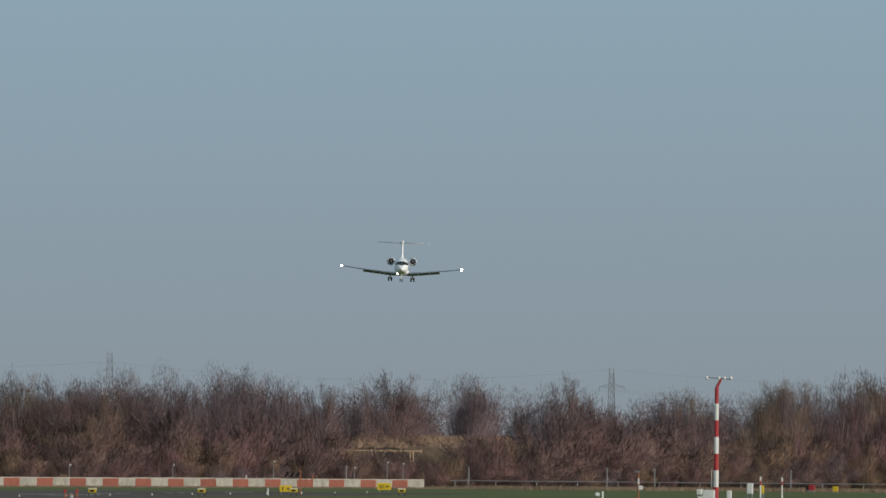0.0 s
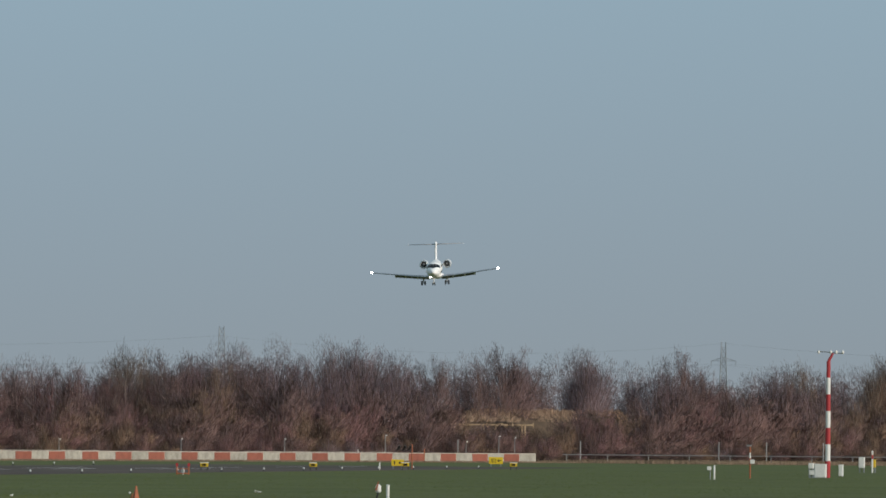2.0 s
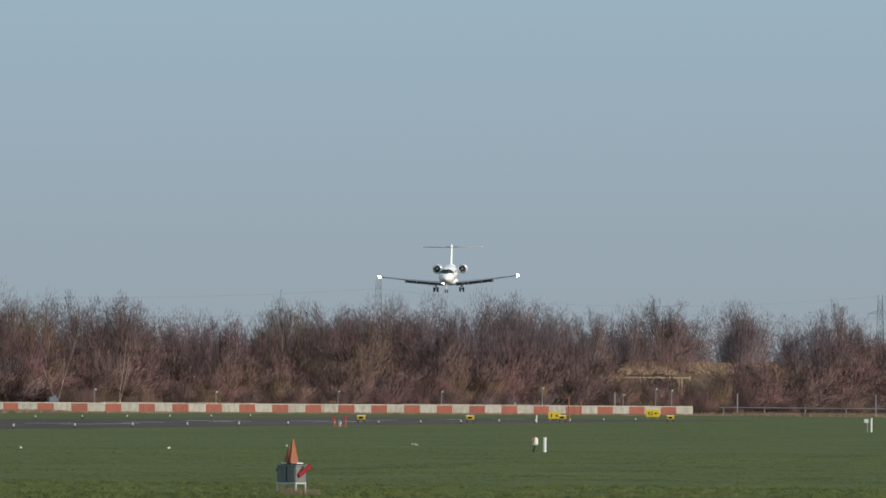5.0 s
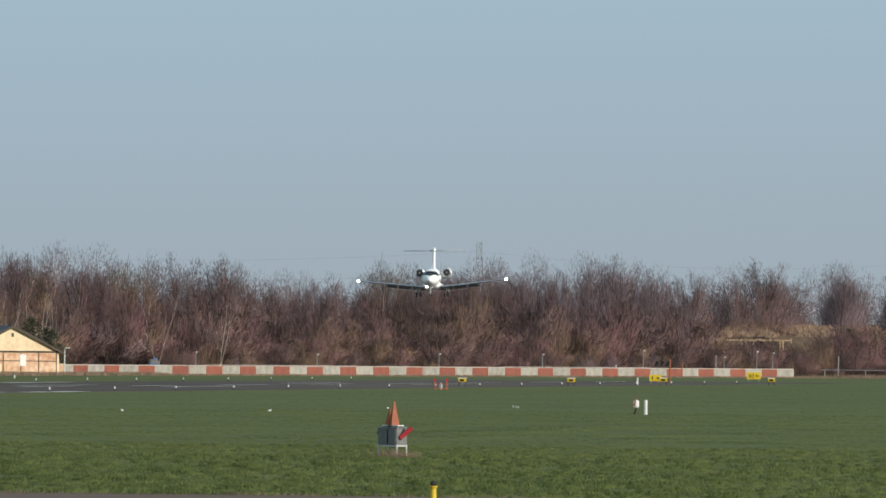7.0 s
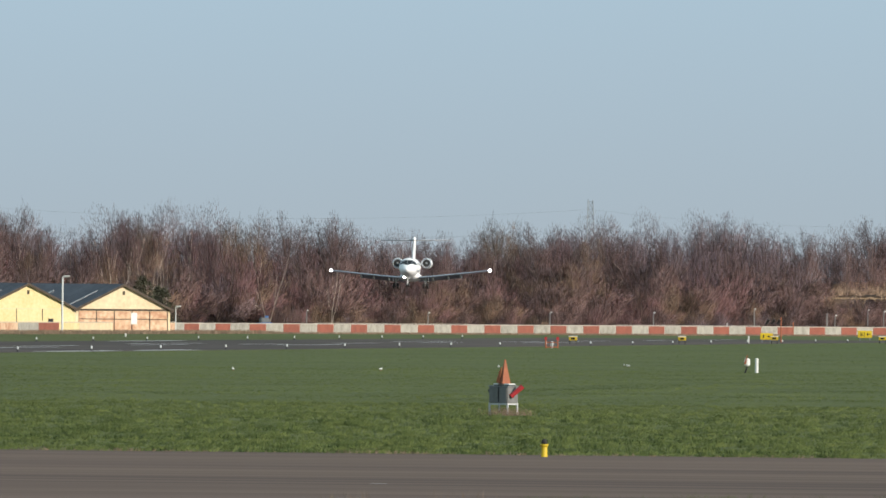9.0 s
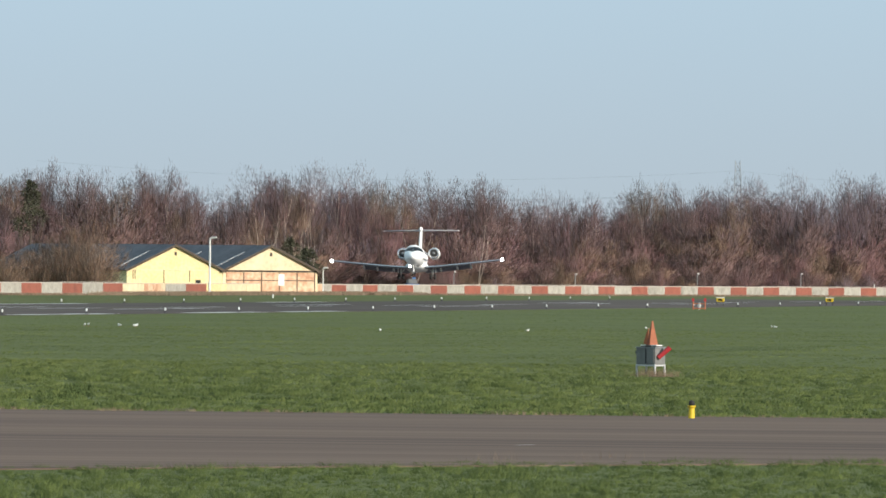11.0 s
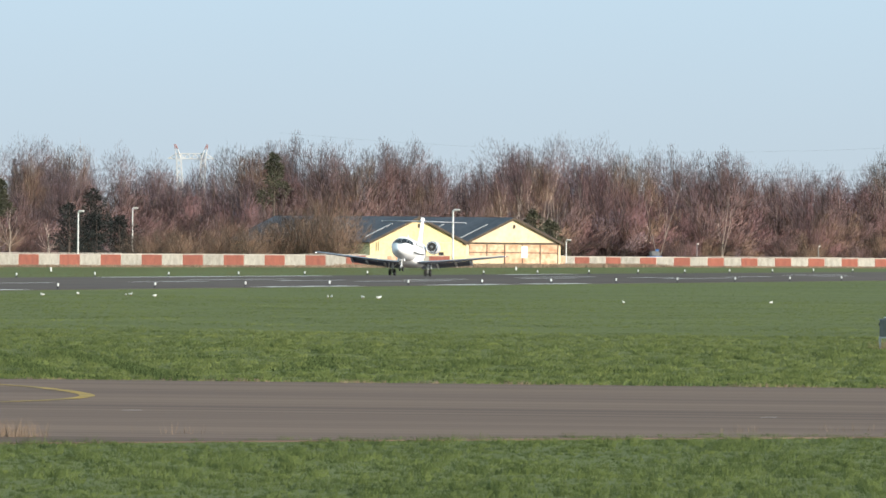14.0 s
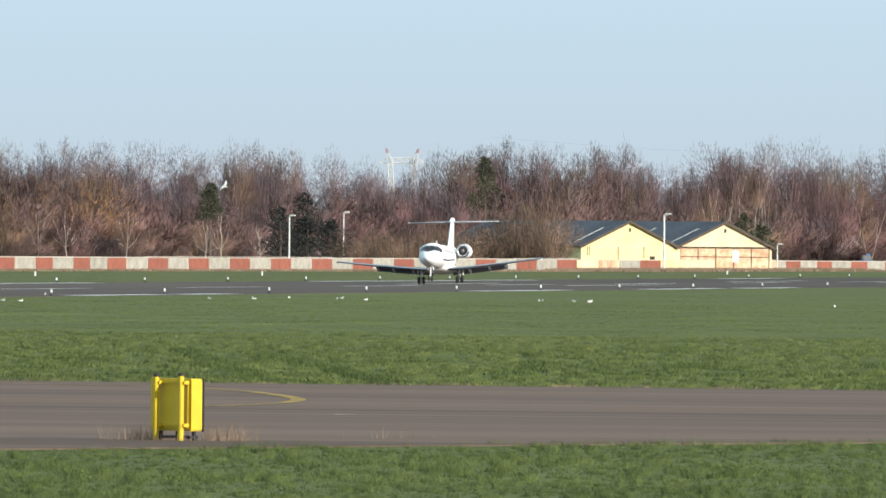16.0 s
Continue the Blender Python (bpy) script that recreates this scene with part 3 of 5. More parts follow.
def low_light(x, y, w=0.85):
    ll = thing("approach_unit", pose(x, y, 0, 0, 0, 6), "low yellow runway light unit on short legs", "light unit", "low light units")
    part("body", box(w, 0.9, 0.42, (0, 0, 0.42), 0.05), YELLOW, ll)
    part("lid", box(w * 1.04, 0.95, 0.08, (0, 0, 0.8), 0.02), WHITE, ll)
    for xx in (-w * 0.38, w * 0.38):
        part("leg", rod((xx, -0.25, 0), (xx, -0.25, 0.45), 0.04), BLACK, ll)
    part("lens", box(w * 0.5, 0.04, 0.2, (0, -0.47, 0.52)), GLASS, ll)


for x, y in ((-179.7, 1333), (-173.5, 1374), (-171.0, 1436), (-164.1, 1483)):
    low_light(x, y)


def red_frame(x, y):
    rf = thing("warning_frame", pose(x, y, 0, 0, 0, 7), "open orange red tubular frame round a white lamp", "barrier")
    for xx in (-0.55, 0.55):
        for yy in (-0.55, 0.55):
            part("post", rod((xx, yy, 0), (xx, yy, 1.05), 0.05), ORANGE, rf)
        part("board", box(0.24, 0.06, 0.28, (xx, -0.58, 0.78)), SIGNRED, rf)
    for yy in (-0.55, 0.55):
        part("rail", rod((-0.55, yy, 0.12), (0.55, yy, 0.12), 0.05), ORANGE, rf)
        part("rail", rod((-0.55, yy, 0.55), (0.55, yy, 0.55), 0.035), ORANGE, rf)
    part("lamp", turned([(0.06, 0.0), (0.12, 0.15), (0.15, 0.4), (0.1, 0.62), (0.02, 0.66)], "Z", 12), WHITE, rf)


red_frame(-162.1, 1187.8)


def edge_light():
    el = thing("runway_edge_light", pose(-172.6, 705, 0), "small white elevated runway edge light", "edge light", "runway edge lights")
    part("base", turned([(0.16, 0), (0.16, 0.05), (0.05, 0.08)], "Z", 10), DARK, el)
    part("stem", rod((0, 0, 0.05), (0, 0, 0.22), 0.05), DARK, el)
    part("dome", turned([(0.045, 0.2), (0.065, 0.23), (0.065, 0.38), (0.04, 0.42), (0.01, 0.43)], "Z", 12), WHITE, el, "white glass dome")
    return el


first = edge_light()
for i in range(1, 26):
    copy_thing(first, pose(-172.6, 705 + 32.7 * i, 0))
for i in range(20):
    copy_thing(first, pose(-222.6, 930 + 32.7 * i, 0))
for left, dist in ((12.7, 1197), (11.7, 1287), (9.65, 1512)):
    slim_post(*polar(left, dist), 0.42, 0.09, WHITE, "small white marker post beyond the runway")


# ---- sign boards seen from the back, near the taxiway ----
def taxi_sign_back(x, y):
    sg = thing("taxiway_sign", pose(x, y, 0, 0, 0, -40), "bright yellow box-shaped taxiway sign on posts at the grass edge", "sign")
    part("case", box(1.14, 0.26, 0.91, (0, 0.13, 0.19), 0.015), YELLOW, sg)
    part("back_panel", box(1.04, 0.02, 0.82, (0.0, -0.012, 0.235), 0.006), YELLOW, sg, "plain yellow panel")
    part("end_panel", box(0.015, 0.24, 0.87, (0.579, 0.125, 0.21), 0.004), YELLOW, sg, "plain yellow end panel")
    part("trim", box(0.035, 0.03, 0.93, (0.575, 0.275, 0.18), 0.004), BLACK, sg, "black edge strip")
    for xx, hh in ((-0.24, 1.13), (0.46, 1.15)):
        p = part("post", box(0.085, 0.085, hh, (xx, -0.13, 0), 0.012), YELLOW, sg)
        part("cap", turned([(0.045, hh), (0.052, hh + 0.015), (0.045, hh + 0.05), (0.01, hh + 0.06)], "Z", 10), BLACK, p, "black plastic cap", pose(xx, -0.13, 0))
        for zz in (0.26, 1.0):
            part("clamp", box(0.06, 0.12, 0.06, (xx + 0.06, -0.07, zz), 0.008), YELLOW, p)
    for zz in (0.28, 1.02):
        part("bracket", box(1.0, 0.04, 0.045, (0.03, -0.04, zz)), YELLOW, sg)
    part("foot_rail", box(1.1, 0.16, 0.05, (0.0, 0.1, 0.06)), DARK, sg)
    for xx in (-0.45, 0.02, 0.48):
        part("stub_leg", box(0.05, 0.05, 0.2, (xx, 0.15, 0)), DARK, sg)


taxi_sign_back(-47.37, 220.98)


def edge_marker(x, y):
    em = thing("taxiway_edge_marker", pose(x, y, 0), "small yellow edge post with a dark top", "marker")
    part("post", turned([(0.075, 0), (0.08, 0.03), (0.07, 0.26), (0.1, 0.3), (0.1, 0.33)], "Z", 14), YELLOW, em)
    part("dome", turned([(0.06, 0.33), (0.075, 0.37), (0.06, 0.43), (0.01, 0.46)], "Z", 14), BLACK, em)


edge_marker(-42.0, 306.6)


def relay_box(x, y):
    rb = thing("relay_box", pose(x, y, 0, 0, 0, -30), "grey steel relay box on pale legs with an orange pyramid marker", "equipment box")
    part("body", box(0.8, 0.56, 0.56, (0, 0, 0.41), 0.015), GREYBOX, rb)
    part("lid", box(0.84, 0.6, 0.03, (0, 0, 0.97), 0.008), STEEL, rb, "thin steel lid")
    part("door", box(0.36, 0.02, 0.48, (-0.19, -0.285, 0.45), 0.006), GREYBOX, rb)
    part("door", box(0.30, 0.02, 0.48, (0.2, -0.285, 0.45), 0.006), GREYBOX, rb)
    part("seam", box(0.035, 0.02, 0.5, (0.02, -0.288, 0.44)), DARK, rb)
    for xx in (-0.38, 0.38):
        for yy in (-0.26, 0.26):
            part("leg", box(0.05, 0.05, 0.42, (xx, yy, 0)), PALESTEEL, rb, "pale steel leg")
        part("side_rail", box(0.05, 0.5, 0.05, (xx, 0, 0.355)), PALESTEEL, rb)
    for yy in (-0.26, 0.26):
        part("front_rail", box(0.72, 0.05, 0.05, (0, yy, 0.355)), PALESTEEL, rb)
    for xx in (-0.2, 0.26):
        part("cleat", box(0.2, 0.34, 0.035, (xx, 0, 1.03)), WHITE, rb, "white cleat under the marker")
        part("cleat_pad", box(0.18, 0.3, 0.035, (xx, 0, 0.998)), BLACK, rb)
    part("pyramid", turned([(0.21, 1.06), (0.2, 1.1), (0.025, 1.86), (0.01, 1.87)], "Z", 4), ORANGE, rb, "tall orange pyramid marker", pose(0.06, 0, 0, 0, 0, 15))
    part("cloth", loft([[(-0.2, yy, 1.12), (-0.05, yy, 1.06), (0.02, yy, 1.62), (-0.08, yy, 1.45)] for yy in (-0.15, -0.12)]), ORANGE, rb, "leaning orange cloth")
    part("tip_lamp", turned([(0.01, 1.6), (0.03, 1.62), (0.03, 1.65), (0.01, 1.67)], "Z", 8), WHITE, rb, "", pose(-0.1, -0.14, 0))
    part("horn", turned([(0.05, -0.08), (0.1, 0.0), (0.11, 0.1), (0.085, 0.12)], "X", 12), BLACK, rb, "black lamp", pose(-0.5, -0.05, 0.82))
    tube = part("sleeve", rod((0.44, -0.12, 0.66), (0.72, 0.12, 0.98), 0.075, 0.085, 14), SIGNRED, rb, "crimson tube")
    part("sleeve_rim", rod((0.425, -0.133, 0.643), (0.45, -0.112, 0.672), 0.088, None, 14), SIGNRED, tube)


relay_box(-60.13, 428.8)


# ---- earth bank and the old arch ----
LINE_A, LINE_B = Vector((-415, 1745, 0)), Vector((-140, 2230, 0))
ALONG = (LINE_B - LINE_A).normalized()
AWAY = Vector((-ALONG.y, ALONG.x, 0))


def on_line(s, back):
    return LINE_A + (LINE_B - LINE_A) * s + AWAY * back


def raised(p):
    """Where the bank carries the old rail bed: 1, elsewhere 0."""
    return float(np.interp(math.degrees(math.atan2(-p.x, p.y)), [5.7, 5.85, 6.5, 6.66], [0, 1, 1, 0]))


def bank():
    rng = random.Random(4)
    rings = []
    for i in range(140):
        s = -0.3 + 1.6 * i / 139
        k = raised(on_line(s, 12))
        hgt = 4.6 + 3.5 * k + 0.4 * noise.noise((s * 9, 0, 0))
        prof = [(-8 - 6 * k, -0.3), (-3 - 6 * k, hgt * 0.5), (1 - 7 * k, hgt - 0.9 - 0.5 * k), (4 - 6 * k, hgt), (30, hgt + 0.3), (60, -0.3)]
        rings.append([on_line(s, 16 + b) + Vector((0, 0, z + rng.uniform(-0.12, 0.12))) for b, z in prof])
    me = mesh_of("embankment", loft(rings), EARTH)
    tagged(new("embankment", me), "low brown earth bank running behind the scrub", "embankment", kind="structure")


bank()


def at_bearing(left, back):
    """The point at a distance behind the wood's front line that lies on a bearing."""
    tn, a, b = math.tan(radians(left)), on_line(0, back), on_line(1, back)
    return on_line((a.x + a.y * tn) / (a.x - b.x + (a.y - b.y) * tn), back)


MASONRY = mat("pale_masonry", (0.5, 0.37, 0.23), 0.9, col2=(0.34, 0.24, 0.15), fine=3, broad=0.8, bump=0.2)


def old_bridge():
    c = at_bearing(6.37, 3.0)
    ob = thing("culvert", pose(c.x, c.y, 0, 0, 0, 8), "old tan masonry culvert with a round arch in the bank", "culvert")
    # wall with the arch cut out of it, a ring of voussoirs round the opening
    arc = [(-0.8 * math.cos(math.pi * k / 14), 5.0 + 0.8 * math.sin(math.pi * k / 14)) for k in range(15)]
    outer = [(-2.4, 3.4), (-0.8, 3.4)] + arc + [(0.8, 3.4), (2.4, 3.4), (2.4, 6.2), (-2.4, 6.2)]
    part("head_wall", loft([[(px, yy, pz) for px, pz in outer] for yy in (0, 1.0)]), EARTH, ob, "dark brown head wall")
    for k in range(14):
        a0, a1 = math.pi * (k + 0.06) / 14, math.pi * (k + 0.94) / 14
        ring = [(-r * math.cos(a), 5.0 + r * math.sin(a)) for r, a in ((0.8, a0), (1.12, a0), (1.12, a1), (0.8, a1))]
        part("arch_stone", loft([[(px, yy, pz) for px, pz in ring] for yy in (-0.12, 0.3)]), MASONRY, ob)
    part("sill", box(1.7, 0.5, 1.5, (0, 0.2, 3.4)), EARTH, ob, "earth-filled foot of the opening")
    # black panel behind the arch paints the darkness of the opening
    part("bore", box(1.9, 0.2, 3.2, (0, 1.15, 3.2)), BLACK, ob, "black panel painting the shade inside the culvert")


old_bridge()


def gantry():
    c = at_bearing(6.4, -2.0)
    gt = thing("gantry", pose(c.x, c.y, 0, 0, 0, 7), "long tan steel gantry beam on slim posts", "gantry")
    part("beam", box(12.6, 0.22, 0.2, (0, 0, 5.75)), MASONRY, gt)
    for xx in (4.35, 4.85):
        part("post", rod((xx, 0, 0), (xx, 0, 5.75), 0.15), MASONRY, gt)
    for xx in (-6.2, -1.2, 2.9, 6.2):
        part("hanger", box(0.16, 0.2, 0.75, (xx, 0, 5.45)), MASONRY, gt)
    for xx, lean in ((-1.9, 0.5), (-0.9, -0.5)):
        part("strut", rod((xx, 0, 5.75), (xx + lean, 0, 4.6), 0.09), MASONRY, gt)


gantry()


# ---- bare winter trees ----
def limb(V, F, a, b, r0, r1):
    d = (b - a)
    q = d.to_track_quat("Z", "Y")
    n = len(V)
    for p, r in ((a, r0), (b, r1)):
        for k in range(3):
            V.append(p + q @ Vector((r * math.cos(k * 2.094), r * math.sin(k * 2.094), 0)))
    for k in range(3):
        F.append((n + k, n + (k + 1) % 3, n + 3 + (k + 1) % 3, n + 3 + k))


def twig(V, F, a, d, ln, w, rng, out=None):
    """A thin sliver; its face turns to the outside of the crown."""
    side = d.cross(Vector((rng.uniform(-1, 1), rng.uniform(-1, 1), rng.uniform(-1, 1)))).normalized() * w
    if out is not None and side.cross(d).dot(out) < 0:
        side = -side
    n = len(V)
    V.extend((a - side, a + side, a + d * ln))
    F.append((n, n + 1, n + 2))


def bare_tree(seed, height, spread, limbs, twigs, bark, crown, label, first=0.2, rise=(45, 74), stems=1, twig_w=0.034, trunk_r=0.2, droop=0.0, name="bare_tree"):
    rng = random.Random(seed)
    V, F, C, G, N = [], [], [], [], []
    for st in range(stems):
        lean = Vector((rng.uniform(-0.08, 0.08), rng.uniform(-0.08, 0.08), 0)) * (1 if stems == 1 else 3)
        h = height * (1 if st == 0 else rng.uniform(0.75, 0.98))
        root = Vector((rng.uniform(-0.3, 0.3), rng.uniform(-0.3, 0.3), -0.1)) * (0 if stems == 1 else 1)
        spine = [root]
        for i in range(1, 8):
            f = i / 7
            spine.append(root + Vector((lean.x * h * f, lean.y * h * f, h * 0.86 * f)) + Vector((rng.uniform(-1, 1), rng.uniform(-1, 1), 0)) * 0.14 * (i > 1))
        for i in range(7):
            limb(V, F, spine[i], spine[i + 1], trunk_r * (1 - i / 7.4), trunk_r * (1 - (i + 1) / 7.4))
        n = limbs // stems
        mid = spine[4] * 0.9
        tall = h * 0.47 if first > 0.1 else h * 0.52
        for i in range(n):
            # limbs reach for the surface of a rounded crown
            az = i * 2.4 + rng.uniform(-0.5, 0.5)
            po = math.acos(1 - 1.42 * (i + rng.random()) / n)
            reach = rng.uniform(0.66, 1.04) * (1 + 0.22 * noise.noise((math.cos(az) * 1.6, math.sin(az) * 1.6, po * 1.5 + seed)))
            end = mid + Vector((math.sin(po) * math.cos(az) * spread, math.sin(po) * math.sin(az) * spread, math.cos(po) * tall)) * reach
            z0 = min(h * 0.8, max(first * h, end.z - (end - mid).xy.length * 1.3 - h * 0.18))
            k = min(6, int(z0 / (h * 0.86) * 7))
            p = spine[k].lerp(spine[k + 1], min(1, z0 / (h * 0.86) * 7 - k))
            bend = p.lerp(end, 0.55) + Vector((math.cos(az), math.sin(az), -0.4)) * spread * 0.08
            r = trunk_r * 0.24
            pts = [p, p.lerp(bend, 0.55), bend, end]
            for a, b, ra, rb in zip(pts, pts[1:], (r, r * 0.7, r * 0.45), (r * 0.7, r * 0.45, 0.015)):
                limb(V, F, a, b, ra, rb)
            out = (end - mid).normalized()
            for q in range(5):
                f = 0.3 + 0.7 * (q + rng.random()) / 5
                base = pts[0].lerp(bend, f / 0.6) if f < 0.6 else bend.lerp(end, (f - 0.6) / 0.4)
                d2 = (out * 0.9 + Vector((rng.uniform(-0.6, 0.6), rng.uniform(-0.6, 0.6), rng.uniform(0.3, 1.3)))).normalized()
                twig(V, F, base, d2, rng.uniform(0.5, 1.0) * (0.4 + spread * 0.2), 0.022, rng)
            # fine spray all along the limb, denser to its end
            for _ in range(twigs * 9):
                f = 0.2 + 0.8 * rng.random() ** 0.7
                base = pts[0].lerp(bend, f / 0.6) if f < 0.6 else bend.lerp(end, (f - 0.6) / 0.4)
                p2 = base + Vector((rng.gauss(0, 1), rng.gauss(0, 1), rng.gauss(0, 0.8))) * spread * 0.105
                o2 = (p2 - mid).normalized()
                d3 = (o2 * 0.7 + Vector((rng.uniform(-0.7, 0.7), rng.uniform(-0.7, 0.7), rng.uniform(0.4, 1.5) - droop))).normalized()
                face = (o2 + Vector((rng.uniform(-0.25, 0.25), rng.uniform(-0.25, 0.25), rng.uniform(-0.1, 0.35)))).normalized()
                twig(C, G, p2, d3, rng.uniform(0.35, 0.9) * (0.4 + spread * 0.12) * (1.0 if name == "bare_tree" else 0.75), twig_w, rng, face)
                N.append(face)
    tr = thing(name, pose(0, 0, 0), label, "tree" if name == "bare_tree" else "shrub", "bare trees of the wood" if name == "bare_tree" else "leafless scrub")
    part("trunk", raw("trunk", V, F, bark), bark, tr)
    me = raw("crown", C, G, crown)
    # slivers shade like the rounded spray that they belong to
    me.normals_split_custom_set([v for v in N for _ in range(3)])
    part("crown", me, crown, tr)
    tr["high"] = height
    return tr


def bank_grass():
    rng = random.Random(5)
    V, F = [], []
    for _ in range(26000):
        s = rng.uniform(0.62, 0.84)
        f = rng.random()
        p = on_line(s, 9.6 + 5.0 * f)
        k = raised(p)
        lush = noise.noise((s * 60, f * 1.5, 2)) + rng.uniform(-0.35, 0.35)
        if k < 0.5 or lush < (-0.25 if p.x > -237.5 and p.x < -223 else 0.12 - 0.5 * f):
            continue
        p.z = float(np.interp(f, [0, 0.16, 0.9, 1], [6.4, 6.7, 8.1, 8.2])) - 3.5 * (1 - k) - 0.1
        d = Vector((rng.uniform(-0.5, 0.5), rng.uniform(-0.5, 0.5), 1)).normalized()
        twig(V, F, p, d, rng.uniform(0.2, 0.8), 0.07, rng, Vector((0.6, -0.7, 0.4)))
    tagged(new("bank_grass", raw("bank_grass", V, F, BANKGRASS)), "tan dry grass on the face and crest of the bank", "dry grass", kind="stuff")


bank_grass()
KINDS = [
    bare_tree(1, 16, 3.9, 46, 28, BARK, TWIGS["grey"], "tall bare grey-brown tree with a broad fan of fine twigs", 0.2),
    bare_tree(2, 16, 3.7, 46, 28, BARK, TWIGS["brown"], "tall bare brown tree with an upright crown", 0.18, (52, 78)),
    bare_tree(3, 16, 3.6, 46, 28, BARK, TWIGS["red"], "bare reddish brown tree in the winter wood", 0.18),
    bare_tree(4, 15, 4.3, 48, 28, BARK, TWIGS["tan"], "bare tan tree with a wide domed crown", 0.15, (42, 72)),
    bare_tree(5, 17, 2.4, 36, 24, BIRCH, TWIGS["red"], "slender bare birch with a pale trunk", 0.3, (45, 70), trunk_r=0.17),
    bare_tree(6, 14, 3.8, 48, 28, BARK, TWIGS["brown"], "bare brown tree branching from several stems", 0.12, (45, 75), stems=3, trunk_r=0.15),
    bare_tree(7, 16, 3.8, 46, 28, BARK, TWIGS["grey"], "tall bare grey tree with forked upright stems", 0.2, (50, 78), stems=2),
]
SCRUB = [
    bare_tree(11, 6.0, 2.6, 30, 23, BARK, TWIGS["brown"], "dense leafless brown shrub at the wood's edge", 0.03, (25, 70), stems=4, trunk_r=0.07, twig_w=0.03, name="shrub"),
    bare_tree(12, 6.5, 2.8, 30, 23, BARK, TWIGS["red"], "dense leafless reddish shrub at the wood's edge", 0.03, (30, 75), stems=4, trunk_r=0.07, twig_w=0.03, name="shrub"),
    bare_tree(13, 6.0, 3.0, 30, 23, BARK, TWIGS["tan"], "rounded leafless tan shrub at the wood's edge", 0.03, (25, 70), stems=4, trunk_r=0.07, twig_w=0.03, name="shrub"),
    bare_tree(14, 7.5, 3.2, 30, 23, BARK, TWIGS["grey"], "grey leafless thicket of upright stems", 0.05, (40, 80), stems=5, trunk_r=0.08, twig_w=0.03, name="shrub"),
]

SKYLINE = [(-0.1, 15.3), (0.0, 15.3), (0.05, 15.6), (0.1, 16.0), (0.15, 16.5), (0.181, 13.4), (0.208, 15.2), (0.247, 17.3), (0.263, 15.3), (0.286, 16.9), (0.305, 15.2),
           (0.322, 18.1), (0.37, 17.8), (0.398, 15.6), (0.416, 16.2), (0.446, 14.9), (0.472, 14.4), (0.513, 15.8), (0.536, 17.1), (0.58, 17.9), (0.6, 17.8), (0.624, 16.7),
           (0.643, 15.2), (0.671, 16.6), (0.693, 15.4), (0.718, 17.1), (0.742, 16.9), (0.774, 15.0), (0.794, 12.0), (0.815, 15.6), (0.847, 14.3), (0.874, 16.5), (0.905, 18.6), (1.1, 19.1)]


def skyline(s):
    return float(np.interp(s, [a for a, _ in SKYLINE], [b for _, b in SKYLINE]))


def plant(proto, used, p, h, turn, wide=1.0):
    k = h / proto["high"]
    m = pose(p.x, p.y, p.z, 0, 0, turn) @ Matrix.Diagonal((k * wide, k * wide, k, 1))
    if proto.name in used:
        return copy_thing(proto, m)
    used.add(proto.name)
    proto.matrix_basis = m
    return proto


